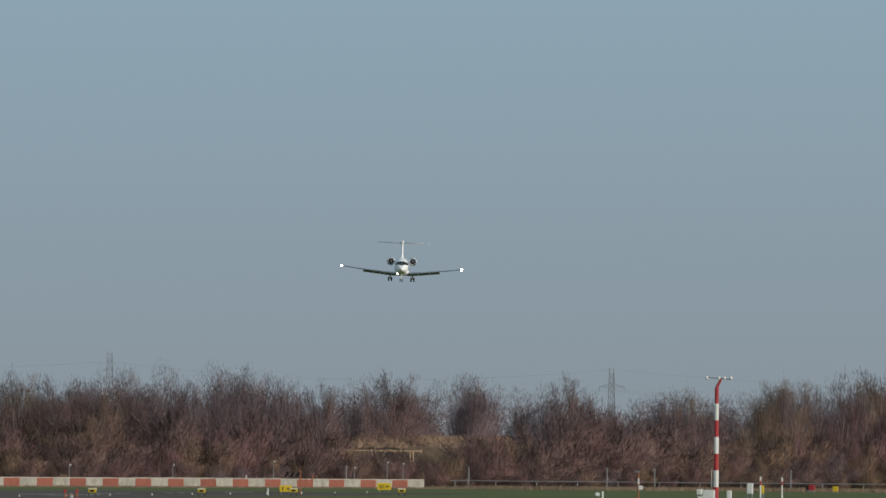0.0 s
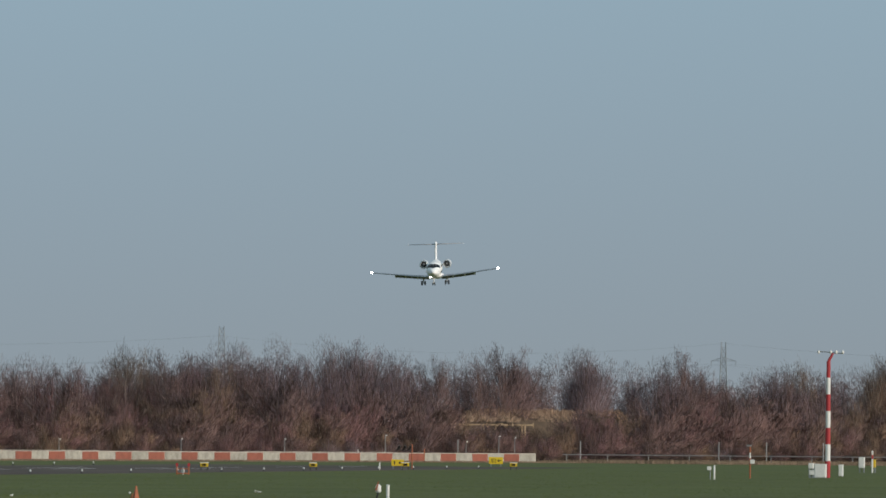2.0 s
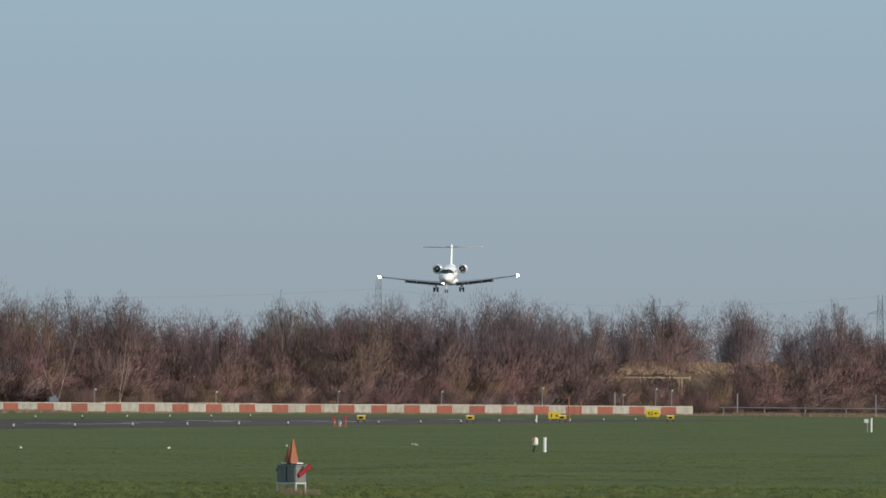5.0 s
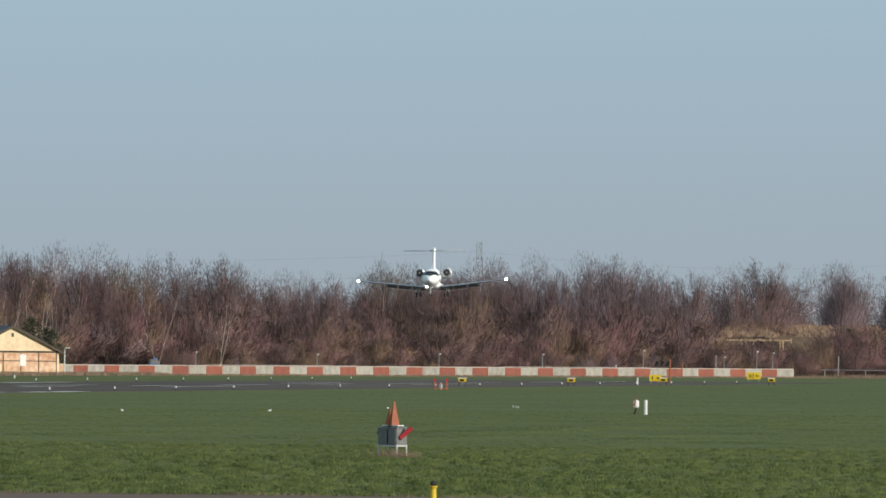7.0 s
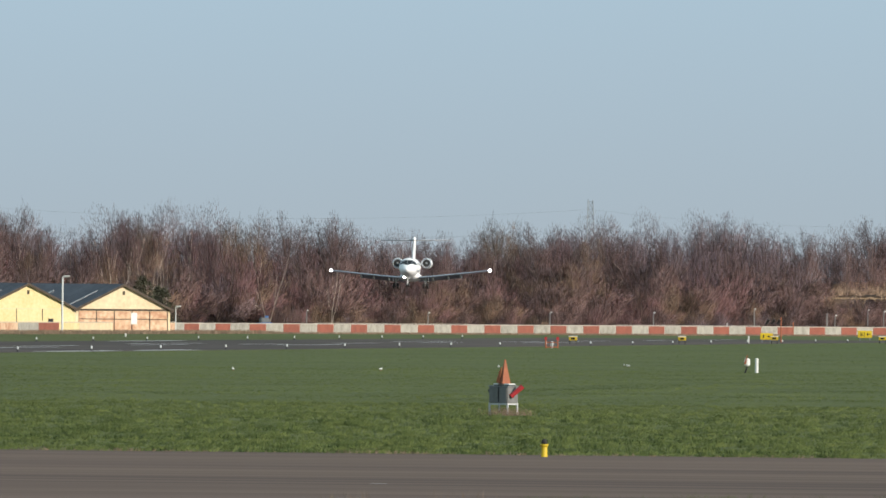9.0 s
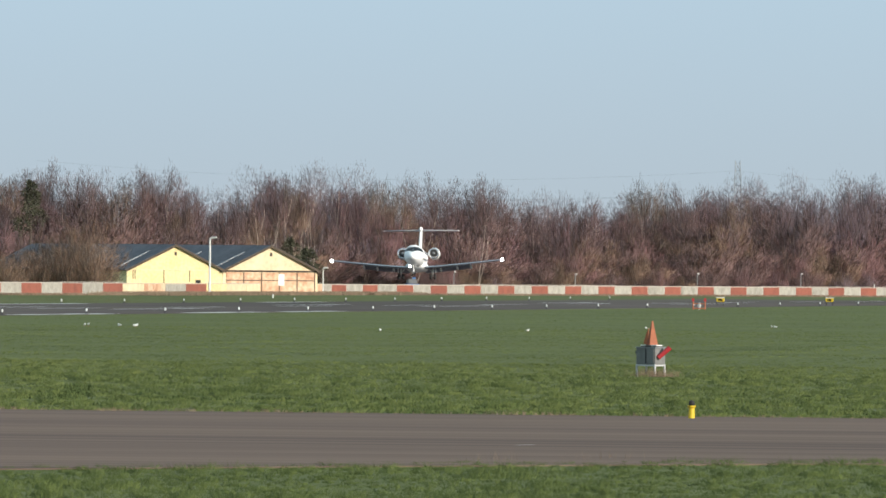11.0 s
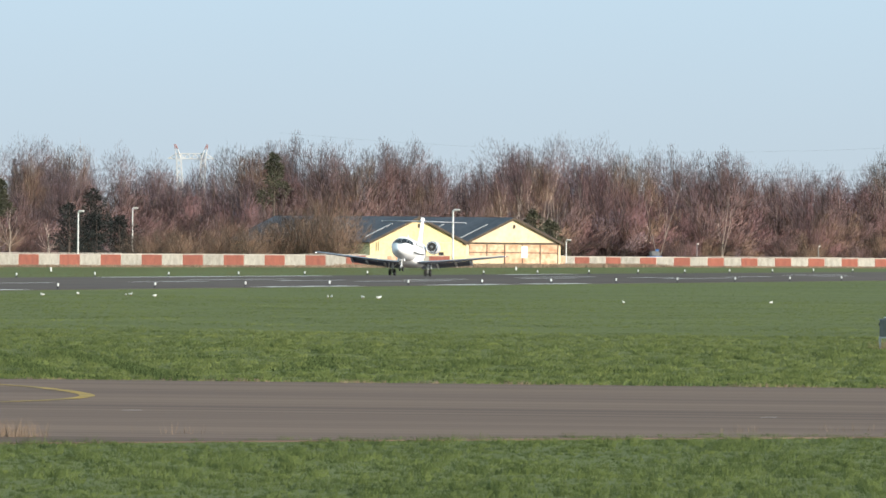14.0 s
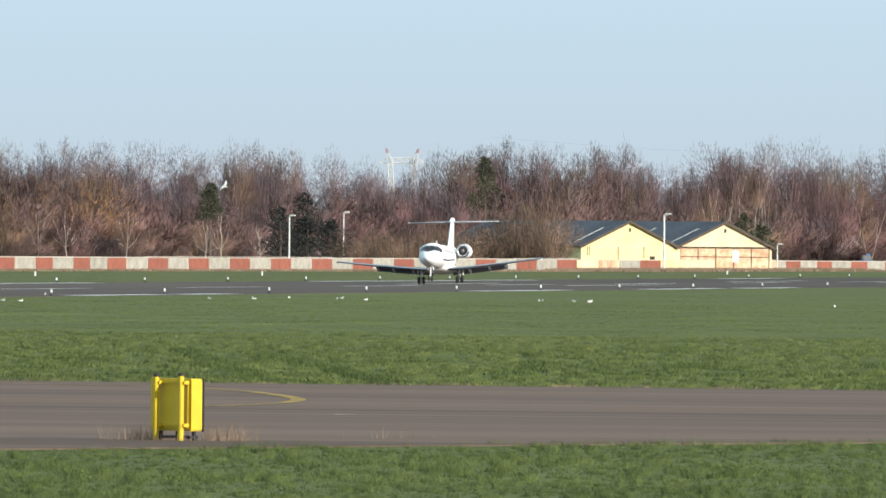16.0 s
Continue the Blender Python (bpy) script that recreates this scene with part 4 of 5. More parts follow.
def wood():
    rng, used = random.Random(21), set()
    for row, (back, low, step) in enumerate(((2, 0.9, 6.8), (9, 1.1, 6.0), (17, 1.19, 5.4))):
        x = -0.035 * 557 + row * 2
        while x < 557 * 1.03:
            s = x / 557.6
            zone = noise.noise((s * 14, row * 3.3, 0))
            pick = rng.random() + zone * 0.5
            if s > 0.55 and s < 0.78:
                kind = KINDS[0] if pick > 0.35 else KINDS[6] if pick > 0.1 else KINDS[1]
            elif 0.25 < s < 0.55:
                kind = KINDS[4] if pick > 0.75 else KINDS[2] if pick > 0.4 else KINDS[1] if pick > 0.1 else KINDS[3]
            else:
                kind = KINDS[int(min(0.999, max(0, pick)) * 7)]
            p = on_line(s, back + rng.uniform(-3, 3))
            if raised(p) > 0.2 and back < 15:
                x += step
                continue
            p.z = -0.2
            plant(kind, used, p, skyline(s - 0.00225 * back) * low * rng.uniform(0.9, 1.12), rng.uniform(0, 360), rng.uniform(0.85, 1.2))
            x += step * rng.uniform(0.7, 1.3)
    used = set()
    for back, lo, hi, step in ((-5, 6.5, 10.2, 5.2), (-11, 3.6, 6.8, 5.6), (-17, 1.8, 3.8, 6.5)):
        x = -15.0
        while x < 575:
            s = x / 557.6
            zone = noise.noise((s * 11, back, 5))
            pick = rng.random() * 0.8 + zone * 0.6
            kind = SCRUB[1] if pick > 0.62 else SCRUB[0] if pick > 0.32 else SCRUB[2] if pick > 0.12 else SCRUB[3]
            h = rng.uniform(lo, hi)
            p = on_line(s, back + rng.uniform(-2, 2)) - Vector((0, 0, 0.1))
            if raised(p) > 0.1:
                h = max(min(h, 7.6), 6.2 if back > -10 else 0) if p.x < -238 or p.x > -222 else max(min(h, 4.9), 3.8 if back > -10 else 0)
            if not (0.24 < s < 0.36 and back < -10):
                plant(kind, used, p, h, rng.uniform(0, 360), rng.uniform(1.0, 1.4))
            x += step * rng.uniform(0.7, 1.3)
    used = set()
    for left, dist, h, wide, kind in ((12.5, 1814, 15.2, 1.7, "willow"), (12.7, 1817, 13.2, 1.6, "willow")):
        if not used:
            wl = bare_tree(31, 14, 4.2, 40, 9, BARK, TWIGS["willow"], "golden brown willow with a dense rounded crown", 0.1, (30, 65))
        x, y = polar(left, dist)
        plant(wl, used, Vector((x, y, -0.1)), h, 40 * left, wide)
    for left, dist, h in ((11.88, 1740, 8.2), (11.95, 1742, 6.8), (11.71, 1742, 6.0), (12.69, 1790, 8.6), (12.56, 1791, 9.0), (12.3, 1786, 8.6), (10.28, 1800, 10.5), (9.7, 1846, 15), (9.48, 1856, 15.4), (8.75, 1930, 14), (9.55, 1850, 15.5), (9.6, 1852, 15), (9.02, 1905, 16.0)):
        bt = bare_tree(int(left * 100), h, 1.9, 12 if dist < 1750 else 7, 5, BIRCH, TWIGS["red"], "young birch with a white trunk standing before the wood" if h < 10 else "slender forked bare tree before the wood", 0.25, (40, 65), stems=2 if h > 10 else 1, trunk_r=0.05 if h > 10 else 0.12 if dist < 1750 else 0.06, twig_w=0.02)
        x, y = polar(left, dist)
        bt.matrix_basis = pose(x, y, 0, 0, 0, left * 77)
    tn = [bare_tree(51, 7.0, 3.4, 50, 15, BARK, TWIGS["tan"], "big rounded tan shrub beside the hangar", 0.03, (25, 75), stems=5, trunk_r=0.1, name="shrub")]
    tn.append(bare_tree(52, 7.0, 3.4, 40, 11, BARK, TWIGS["dark"], "low dark brown leafless hedge shrub behind the wall", 0.03, (30, 75), stems=5, trunk_r=0.08, name="shrub"))
    for left, dist, h, w in ((10.43, 1632, 9.2, 0.9), (10.49, 1640, 8.8, 0.9), (10.56, 1634, 6.4, 1.1), (10.62, 1645, 6.4, 1.1), (10.68, 1636, 5.8, 1.3), (10.75, 1640, 5.6, 1.2), (10.82, 1630, 5.2, 1.3), (10.9, 1640, 5.2, 1.2), (10.97, 1632, 4.8, 1.4), (11.05, 1640, 5.0, 1.2), (11.12, 1628, 4.4, 1.5), (11.2, 1640, 4.6, 1.3), (11.28, 1630, 4.0, 1.6), (11.45, 1620, 2.6, 1.7), (11.65, 1615, 2.4, 1.8), (11.9, 1610, 2.4, 1.8), (12.15, 1600, 2.6, 1.8), (12.4, 1600, 2.6, 1.8), (12.65, 1595, 2.8, 1.8), (12.9, 1590, 2.8, 1.8)):
        x, y = polar(left, dist)
        plant(tn[1 if left > 11.3 or left in (10.75, 11.05) else 0], used, Vector((x, y, -0.1)), h, left * 50, w)


wood()


def deep_wood():
    """The wood's depth: crown behind crown of countless twigs."""
    rng = random.Random(77)
    V, F, N = [], [], []
    x = -28.0
    while x < 586:
        back = rng.uniform(22, 38)
        s = x / 557.6
        top = skyline(s - 0.00225 * back) * rng.uniform(0.98, 1.16)
        wide = rng.uniform(2.8, 4.2)
        mid = on_line(s, back) + Vector((0, 0, top * 0.6))
        for _ in range(3000):
            o = Vector((rng.gauss(0, 1), rng.gauss(0, 1), rng.gauss(0, 1))).normalized()
            r = rng.random() ** 0.42 * (1 + 0.2 * noise.noise(o * 2.2 + Vector((x, 0, 0))))
            p = mid + Vector((o.x * wide, o.y * wide, o.z * top * 0.38)) * r
            if rng.random() < 0.3:
                p.z = rng.uniform(0, top * 0.5)
            d = (o * 0.7 + Vector((rng.uniform(-0.7, 0.7), rng.uniform(-0.7, 0.7), rng.uniform(0.3, 1.4)))).normalized()
            twig(V, F, p, d, rng.uniform(0.35, 0.9), 0.095 - 0.06 * min(r, 1), rng, o)
            N.append(o)
        x += rng.uniform(2.6, 4.6)
    me = raw("deep_wood", V, F, TWIGS["brown"])
    me.normals_split_custom_set([v for v in N for _ in range(3)])
    tagged(new("deep_wood", me), "dense brown depth of the leafless winter wood", "wood", kind="stuff")


deep_wood()


def evergreen(seed, x, y, h, r, material, label, low=0.12):
    rng = random.Random(seed)
    ev = thing("evergreen_tree", pose(x, y, 0), label, "tree", "evergreens in the wood")
    part("trunk", rod((0, 0, -0.1), (0, 0, h * 0.95), 0.2, 0.03, 6), BARK, ev)
    V, F = [], []
    lobes = []
    for k in range(14):
        az, f = rng.uniform(0, math.tau), low + (0.96 - low) * (k + rng.random()) / 14
        w = r * math.sin(min(1, 0.25 + f * 0.78) * math.pi) ** 0.6
        lobes.append((Vector((math.cos(az) * w * rng.uniform(0.1, 0.7), math.sin(az) * w * rng.uniform(0.1, 0.7), f * (h - 0.6))), 0.35 + w * rng.uniform(0.4, 0.6)))
    for _ in range(1900):
        c, w = rng.choice(lobes)
        d = Vector((rng.gauss(0, 1), rng.gauss(0, 1), rng.gauss(0, 0.8) + 0.2)).normalized()
        p = c + Vector((d.x, d.y, d.z * 0.8)) * w * rng.uniform(0.5, 1.05)
        if p.z > 0.2:
            twig(V, F, p, (d + Vector((rng.uniform(-0.6, 0.6), rng.uniform(-0.6, 0.6), rng.uniform(-0.6, 0.6)))).normalized(), rng.uniform(0.25, 0.6), 0.08, rng)
    part("crown", raw("crown", V, F, material), material, ev)


for i, (left, dist, h, r, leafy) in enumerate(((11.62, 1735, 8.4, 3.0, 0), (11.5, 1742, 7.2, 3.4, 0), (11.4, 1745, 6.8, 3.2, 0), (11.52, 1760, 10.8, 2.8, 0),
                                               (11.93, 1790, 12.2, 2.2, True), (10.72, 1805, 16.2, 2.6, True), (9.58, 1785, 8.2, 2.2, True), (9.5, 1795, 6.8, 2.2, True))):
    evergreen(60 + i, *polar(left, dist), h, r, IVY if leafy else NEEDLE, "dark green evergreen among the bare trees" if not leafy else "ivy-clad green tree among the bare trees", 0.55 if h > 12 else 0.12)

tk = thing("service_vehicle", pose(*polar(9.04, 1800), 0, 0, 0, 15), "small blue and pale vehicle behind the wall", "vehicle")
part("body", box(1.9, 4.2, 1.0, (0, 0, 0.45), 0.12), BLUE, tk)
part("cab", box(1.3, 2.0, 0.75, (0, -0.4, 1.4), 0.15), GREYBOX, tk)
part("beacon", box(0.5, 0.2, 0.25, (0.3, -0.4, 2.13), 0.04), BLUE, tk)
for xx in (-0.85, 0.85):
    for yy in (-1.3, 1.3):
        part("wheel", turned([(0.3, -0.1), (0.34, -0.06), (0.34, 0.06), (0.3, 0.1)], "X", 14), BLACK, tk, m=pose(xx, yy, 0.34))


# ---- grass ----
def tufts(name, n, region, blades, height, width, material, label, seed, patch=6.0, edge=None, span=None):
    """Blades on n random places of a region: (x0 at bearing a0, bearing a1, y0, y1)."""
    rs = np.random.RandomState(seed)
    a0, a1, y0, y1 = region
    y = y0 + (y1 - y0) * rs.rand(n)
    x = -y * np.tan(np.radians(a0 + (a1 - a0) * rs.rand(n)))
    if span:
        ok = (x > span[0]) & (x < span[1])
        x, y = x[ok], y[ok]
        n = len(x)
    if edge:
        ok = y < np.interp(-np.degrees(np.arctan2(x, y)), [a for a, _ in edge], [b for _, b in edge])
        x, y = x[ok], y[ok]
        n = len(x)
    k = np.array([noise.noise((px / patch, py / (patch * 2), seed)) for px, py in zip(x, y)])
    keep = height[0] + (height[1] - height[0]) * np.clip(0.5 + k * 0.9, 0, 1)
    p = np.repeat(np.stack([x, y, np.zeros(n)], 1), blades, 0)
    hh = np.repeat(keep, blades) * (0.6 + 0.6 * rs.rand(n * blades))
    ang = rs.rand(n * blades) * math.tau
    lean = (0.4 + 0.7 * rs.rand(n * blades)) * hh
    off = np.stack([rs.randn(n * blades), rs.randn(n * blades), np.zeros(n * blades)], 1) * width * 2.5
    side = np.stack([np.cos(ang + 1.57), np.sin(ang + 1.57), np.zeros(n * blades)], 1) * (width * (0.6 + 0.8 * rs.rand(n * blades)))[:, None]
    tip = p + off + np.stack([np.cos(ang) * lean, np.sin(ang) * lean, hh], 1)
    # faces turn up and to the open side
    away = np.cross(2 * side, tip - p - off + side) @ np.array([0.0, -1.0, 0.25])
    side = np.where((away < 0)[:, None], -side, side)
    v = np.stack([p + off - side, p + off + side, tip], 1).reshape(-1, 3)
    m = n * blades
    me = bpy.data.meshes.new(name)
    me.vertices.add(3 * m), me.loops.add(3 * m), me.polygons.add(m)
    me.vertices.foreach_set("co", v.astype(np.float32).ravel())
    me.loops.foreach_set("vertex_index", np.arange(3 * m, dtype=np.int32))
    me.polygons.foreach_set("loop_start", np.arange(0, 3 * m, 3, dtype=np.int32))
    me.materials.append(material)
    me.update(calc_edges=True)
    # soft turf: each blade shades partly like the turf it stands in
    k2 = np.array([noise.noise((px / patch + 0.15, py / (patch * 2), seed)) for px, py in zip(x, y)])
    tilt = np.repeat(np.clip((k - k2) * 2.0, -0.5, 0.5), blades)
    nrm = np.stack([np.cos(ang) * 0.3 + tilt, np.sin(ang) * 0.3 - 0.3, np.full(m, 0.9)], 1)
    nrm /= np.linalg.norm(nrm, axis=1)[:, None]
    me.normals_split_custom_set(np.repeat(nrm, 3, 0).tolist())
    tagged(new(name, me), label, "grass", kind="stuff")


def tussocks(name, n, region, blades, wide, height, width, material, label, seed, edge=None):
    """Domed clumps of longer grass; each blade shades with the side of its clump."""
    rs = np.random.RandomState(seed)
    a0, a1, y0, y1 = region
    y = y0 + (y1 - y0) * rs.rand(n) ** 1.15
    x = -y * np.tan(np.radians(a0 + (a1 - a0) * rs.rand(n)))
    if edge:
        ok = y < np.interp(-np.degrees(np.arctan2(x, y)), [a for a, _ in edge], [b for _, b in edge]) - 0.3
        x, y = x[ok], y[ok]
        n = len(x)
    lush = np.array([noise.noise((px / 4.0, py / 9.0, seed)) for px, py in zip(x, y)])
    size = np.clip(0.65 + 0.8 * lush + 0.35 * rs.rand(n), 0.3, 1.3)
    m = n * blades
    r, a = np.sqrt(rs.rand(m)), rs.rand(m) * math.tau
    dx, dy = r * np.cos(a), r * np.sin(a)
    big = np.repeat(size, blades)
    rad = big * (wide[0] + (wide[1] - wide[0]) * np.repeat(rs.rand(n), blades))
    hh = big * (height[0] + (height[1] - height[0]) * np.repeat(rs.rand(n), blades)) * (1 - 0.65 * r * r) * (0.7 + 0.5 * rs.rand(m))
    p = np.stack([np.repeat(x, blades) + dx * rad, np.repeat(y, blades) + dy * rad, np.zeros(m)], 1)
    turn = rs.rand(m) * math.tau
    side = np.stack([np.cos(turn), np.sin(turn), np.zeros(m)], 1) * (width * (0.6 + 0.8 * rs.rand(m)))[:, None]
    tip = p + np.stack([(dx * 0.6 + 0.5 * rs.randn(m)) * hh, (dy * 0.6 + 0.5 * rs.randn(m)) * hh, hh], 1)
    flip = np.cross(2 * side, tip - p + side) @ np.array([0.0, -1.0, 0.25]) < 0
    side = np.where(flip[:, None], -side, side)
    me = bpy.data.meshes.new(name)
    me.vertices.add(3 * m), me.loops.add(3 * m), me.polygons.add(m)
    me.vertices.foreach_set("co", np.stack([p - side, p + side, tip], 1).astype(np.float32).ravel())
    me.loops.foreach_set("vertex_index", np.arange(3 * m, dtype=np.int32))
    me.polygons.foreach_set("loop_start", np.arange(0, 3 * m, 3, dtype=np.int32))
    me.materials.append(material)
    me.update(calc_edges=True)
    nrm = np.stack([dx * 1.15 + 0.25 * rs.randn(m), dy * 0.5 - 0.35 + 0.2 * rs.randn(m), np.full(m, 0.85)], 1)
    nrm /= np.linalg.norm(nrm, axis=1)[:, None]
    me.normals_split_custom_set(np.repeat(nrm, 3, 0).tolist())
    tagged(new(name, me), label, "grass", kind="stuff")


NEAR_EDGE = [(5.5, 243), (7.1, 240), (8.9, 233), (9.1, 230), (10.9, 221), (12.8, 210), (13.6, 207)]
tufts("near_grass", 36000, (5.5, 13.6, 166, 250), 5, (0.015, 0.06), 0.006, LUSH_SHADE, "lush green grass before the taxiway", 1, 1.0, NEAR_EDGE)
tussocks("near_tussocks", 5200, (5.5, 13.6, 166, 250), 46, (0.12, 0.3), (0.07, 0.19), 0.0042, LUSH_SHADE, "tufted longer grass before the taxiway", 41, NEAR_EDGE)
tufts("field_grass", 56000, (3.5, 13.6, 310, 480), 4, (0.008, 0.06), 0.012, BLADE, "uneven green grass beyond the taxiway", 3, 1.8)
tussocks("field_tussocks", 6200, (3.5, 13.6, 310.5, 480), 32, (0.22, 0.6), (0.06, 0.18), 0.010, BLADE, "tussocks of longer grass beyond the taxiway", 42)
# darker tussocks by the taxiway carry tussock shade in their colour
tussocks("dark_field_tussocks", 3000, (3.5, 13.6, 310.5, 430), 36, (0.25, 0.75), (0.08, 0.24), 0.010, LUSH_SHADE, "long grass tussocks beyond the taxiway, their shade painted as dark green", 43)
tufts("far_field_grass", 60000, (3.0, 13.6, 430, 760), 4, (0.006, 0.055), 0.022, BLADE, "short green grass of the airfield", 4, 6.0)
tufts("runway_strip_grass", 30000, (2.5, 13.0, 740, 1500), 3, (0.006, 0.05), 0.04, BLADE, "short green grass beside the runway", 5, 9.0, None, (-170.6, 0))
tufts("far_strip_grass", 40000, (8.0, 14.0, 900, 1560), 3, (0.008, 0.06), 0.03, DULL, "dull green grass between runway and painted wall", 10, 9.0, None, (-300, -223.5))
tufts("taxiway_weeds", 420, (6.5, 13.5, 309, 311), 6, (0.04, 0.13), 0.01, STRAW, "dry weeds along the taxiway's far edge", 6, 1.5)


def weeds_along(name, a, b, n, wide, height, label, seed):
    rng = random.Random(seed)
    V, F = [], []
    a, b = Vector((*a, 0)), Vector((*b, 0))
    nrm = (b - a).normalized().cross(Vector((0, 0, 1)))
    for _ in range(n):
        p = a.lerp(b, rng.random()) + nrm * rng.uniform(0.5, wide)
        for _ in range(4):
            twig(V, F, p + Vector((rng.uniform(-0.4, 0.4), rng.uniform(-0.4, 0.4), 0)), Vector((rng.uniform(-0.3, 0.3), rng.uniform(-0.3, 0.3), 1)).normalized(), rng.uniform(*height), 0.05, rng)
    tagged(new(name, raw(name, V, F, STRAW)), label, "dry grass", kind="stuff")


weeds_along("wall_weeds", (-310.4, 1334), (-287.5, 1576), 5000, 7, (0.08, 0.35), "dry weeds at the foot of the painted wall", 18)
weeds_along("far_wall_weeds", (-284.5, 1718), (-215.2, 1978), 5000, 9, (0.08, 0.35), "dry weeds at the foot of the far wall", 19)
weeds_along("hangar_weeds", (-288.5, 1560), (-283, 1740), 5000, 9, (0.2, 0.6), "tall dry brown weeds before the hangars", 8)
weeds_along("wood_edge_weeds", (-219, 1990), (-130, 2060), 5000, 40, (0.25, 0.8), "dry brown grass strip before the wood", 9)


def rut(name, pts, n, wide, seed):
    """Dark grass along a line, its colour painting the shade of tracks and tussocks."""
    rng = random.Random(seed)
    V, F = [], []
    for _ in range(n):
        f = rng.random() * (len(pts) - 1)
        k = min(int(f), len(pts) - 2)
        a, b = Vector((*pts[k], 0)), Vector((*pts[k + 1], 0))
        p = a.lerp(b, f - k) + Vector((rng.gauss(0, wide), rng.gauss(0, wide * 3), 0))
        if noise.noise((p.x * 0.7, p.y * 0.25, seed)) + rng.uniform(-0.5, 0.5) < -0.05:
            continue
        d = Vector((rng.uniform(-0.4, 0.4), rng.uniform(-0.4, 0.4), 1)).normalized()
        twig(V, F, p, d, rng.uniform(0.05, 0.14), 0.02, rng)
    tagged(new(name, raw(name, V, F, SHADEGRASS)), "dark grass blades painting the shade of wheel tracks and tussock edges", "grass", kind="stuff")


rut("wheel_rut", [(-81.1, 391.8), (-72.7, 358.1), (-66.5, 333), (-61, 311)], 9000, 0.2, 201)
rut("second_wheel_rut", [(-86.5, 404.5), (-77.7, 368.2), (-64.8, 314.5)], 6500, 0.18, 202)
rut("dark_tuft_patch", [(-69.5, 375), (-62.6, 336)], 1500, 0.2, 203)


# dark blades painted in where tussock edges lie in shade
def dark_patches():
    rng = random.Random(204)
    for k in range(45):
        y = 311 + 60 * rng.random() ** 2
        x = -y * math.tan(radians(rng.uniform(6.2, 13.4)))
        ln = rng.uniform(0.4, 1.6)
        rut("rank_grass_patch", [(x, y), (x - ln, y + rng.uniform(-1, 1))], int(170 * ln), 0.2, 300 + k)


dark_patches()


def dry_clump(x, y, n, h, seed):
    rng = random.Random(seed)
    V, F = [], []
    for _ in range(n):
        d = Vector((rng.uniform(-0.4, 0.4), rng.uniform(-0.4, 0.4), 1)).normalized()
        twig(V, F, Vector((rng.gauss(0, 0.28), rng.gauss(0, 0.28), 0)), d, rng.uniform(0.3, 1) * h, 0.004, rng)
    ob = new("dry_weed_clump", raw("dry_weed_clump", V, F, STRAW))
    ob.matrix_basis = pose(x, y, 0)
    tagged(ob, "straw-coloured clump of dry weeds", "weeds", kind="stuff")


for i, (x, y, n, h) in enumerate(((-47.95, 221.3, 260, 0.42), (-46.4, 221.1, 300, 0.42), (-47.2, 220.7, 160, 0.2), (-60.1, 428.3, 500, 0.4), (-59.6, 428.3, 350, 0.36), (-56.5, 309.5, 160, 0.16),
                                  (-36.0, 236.6, 30, 0.25), (-44.4, 226.0, 30, 0.3), (-34.4, 239, 30, 0.25))):
    dry_clump(x, y, n, h, 90 + i)


# ---- gulls on the grass and in the air ----
def gull(x, y, turn):
    gl = thing("gull", pose(x, y, 0.0, 0, 0, turn), "white gull standing on the grass", "bird", "gulls on the grass")
    part("body", loft([oval(yy, 0.22 + 0.03 * yy, r, r, 10) for yy, r in ((-0.24, 0.015), (-0.16, 0.06), (0, 0.1), (0.16, 0.07), (0.32, 0.015))]), GULLWHITE, gl, smooth=True)
    part("head", loft([oval(-0.18 + yy, 0.36, r, r, 8) for yy, r in ((-0.07, 0.01), (-0.03, 0.05), (0.03, 0.05), (0.07, 0.02))]), GULLWHITE, gl, smooth=True)
    part("neck", rod((0, -0.15, 0.24), (0, -0.18, 0.36), 0.05, 0.04), GULLWHITE, gl)
    for xx in (-0.03, 0.03):
        part("leg", rod((xx, 0, 0), (xx, 0, 0.16), 0.01), ORANGE, gl)
    return gl


for i, (x, y) in enumerate([(-157.8, 692.3), (-155.9, 688.3), (-173.3, 771.8), (-155.4, 735.4), (-153.9, 740.8), (-155.6, 759.4), (-151.0, 751.0), (-152.3, 758.9), (-147.2, 740.6), (-138.3, 747.8), (-135.7, 744.9), (-133.9, 740.0), (-115.5, 715.1), (-138.7, 751.1), (-135.6, 749.8), (-109.1, 727.9), (-105.9, 809.8), (-104.8, 803.2)]):
    gull(x, y, 70 + 53 * i).scale = (0.5, 0.5, 0.5)


def flying_gull():
    gl = thing("flying_gull", pose(-198, 1030, 8), "white gull gliding in front of the bare wood", "bird")
    part("body", loft([oval(yy, 0, r, r, 10) for yy, r in ((-0.3, 0.01), (-0.2, 0.06), (0, 0.09), (0.18, 0.05), (0.34, 0.06), (0.36, 0.01))]), GULLWHITE, gl, smooth=True)
    wings = []
    for sd in (-1, 1):
        pts = [[(0, -0.12, 0.01), (0, 0.14, 0.0), (0, 0.1, 0.03)], [(sd * 0.35, -0.16, 0.1), (sd * 0.35, 0.08, 0.08), (sd * 0.35, 0.0, 0.12)], [(sd * 0.8, 0.06, 0.02), (sd * 0.8, 0.1, 0.02), (sd * 0.8, 0.08, 0.03)]]
        wings.append(part("wing", loft(pts), GULLWHITE, gl))
    return gl, wings


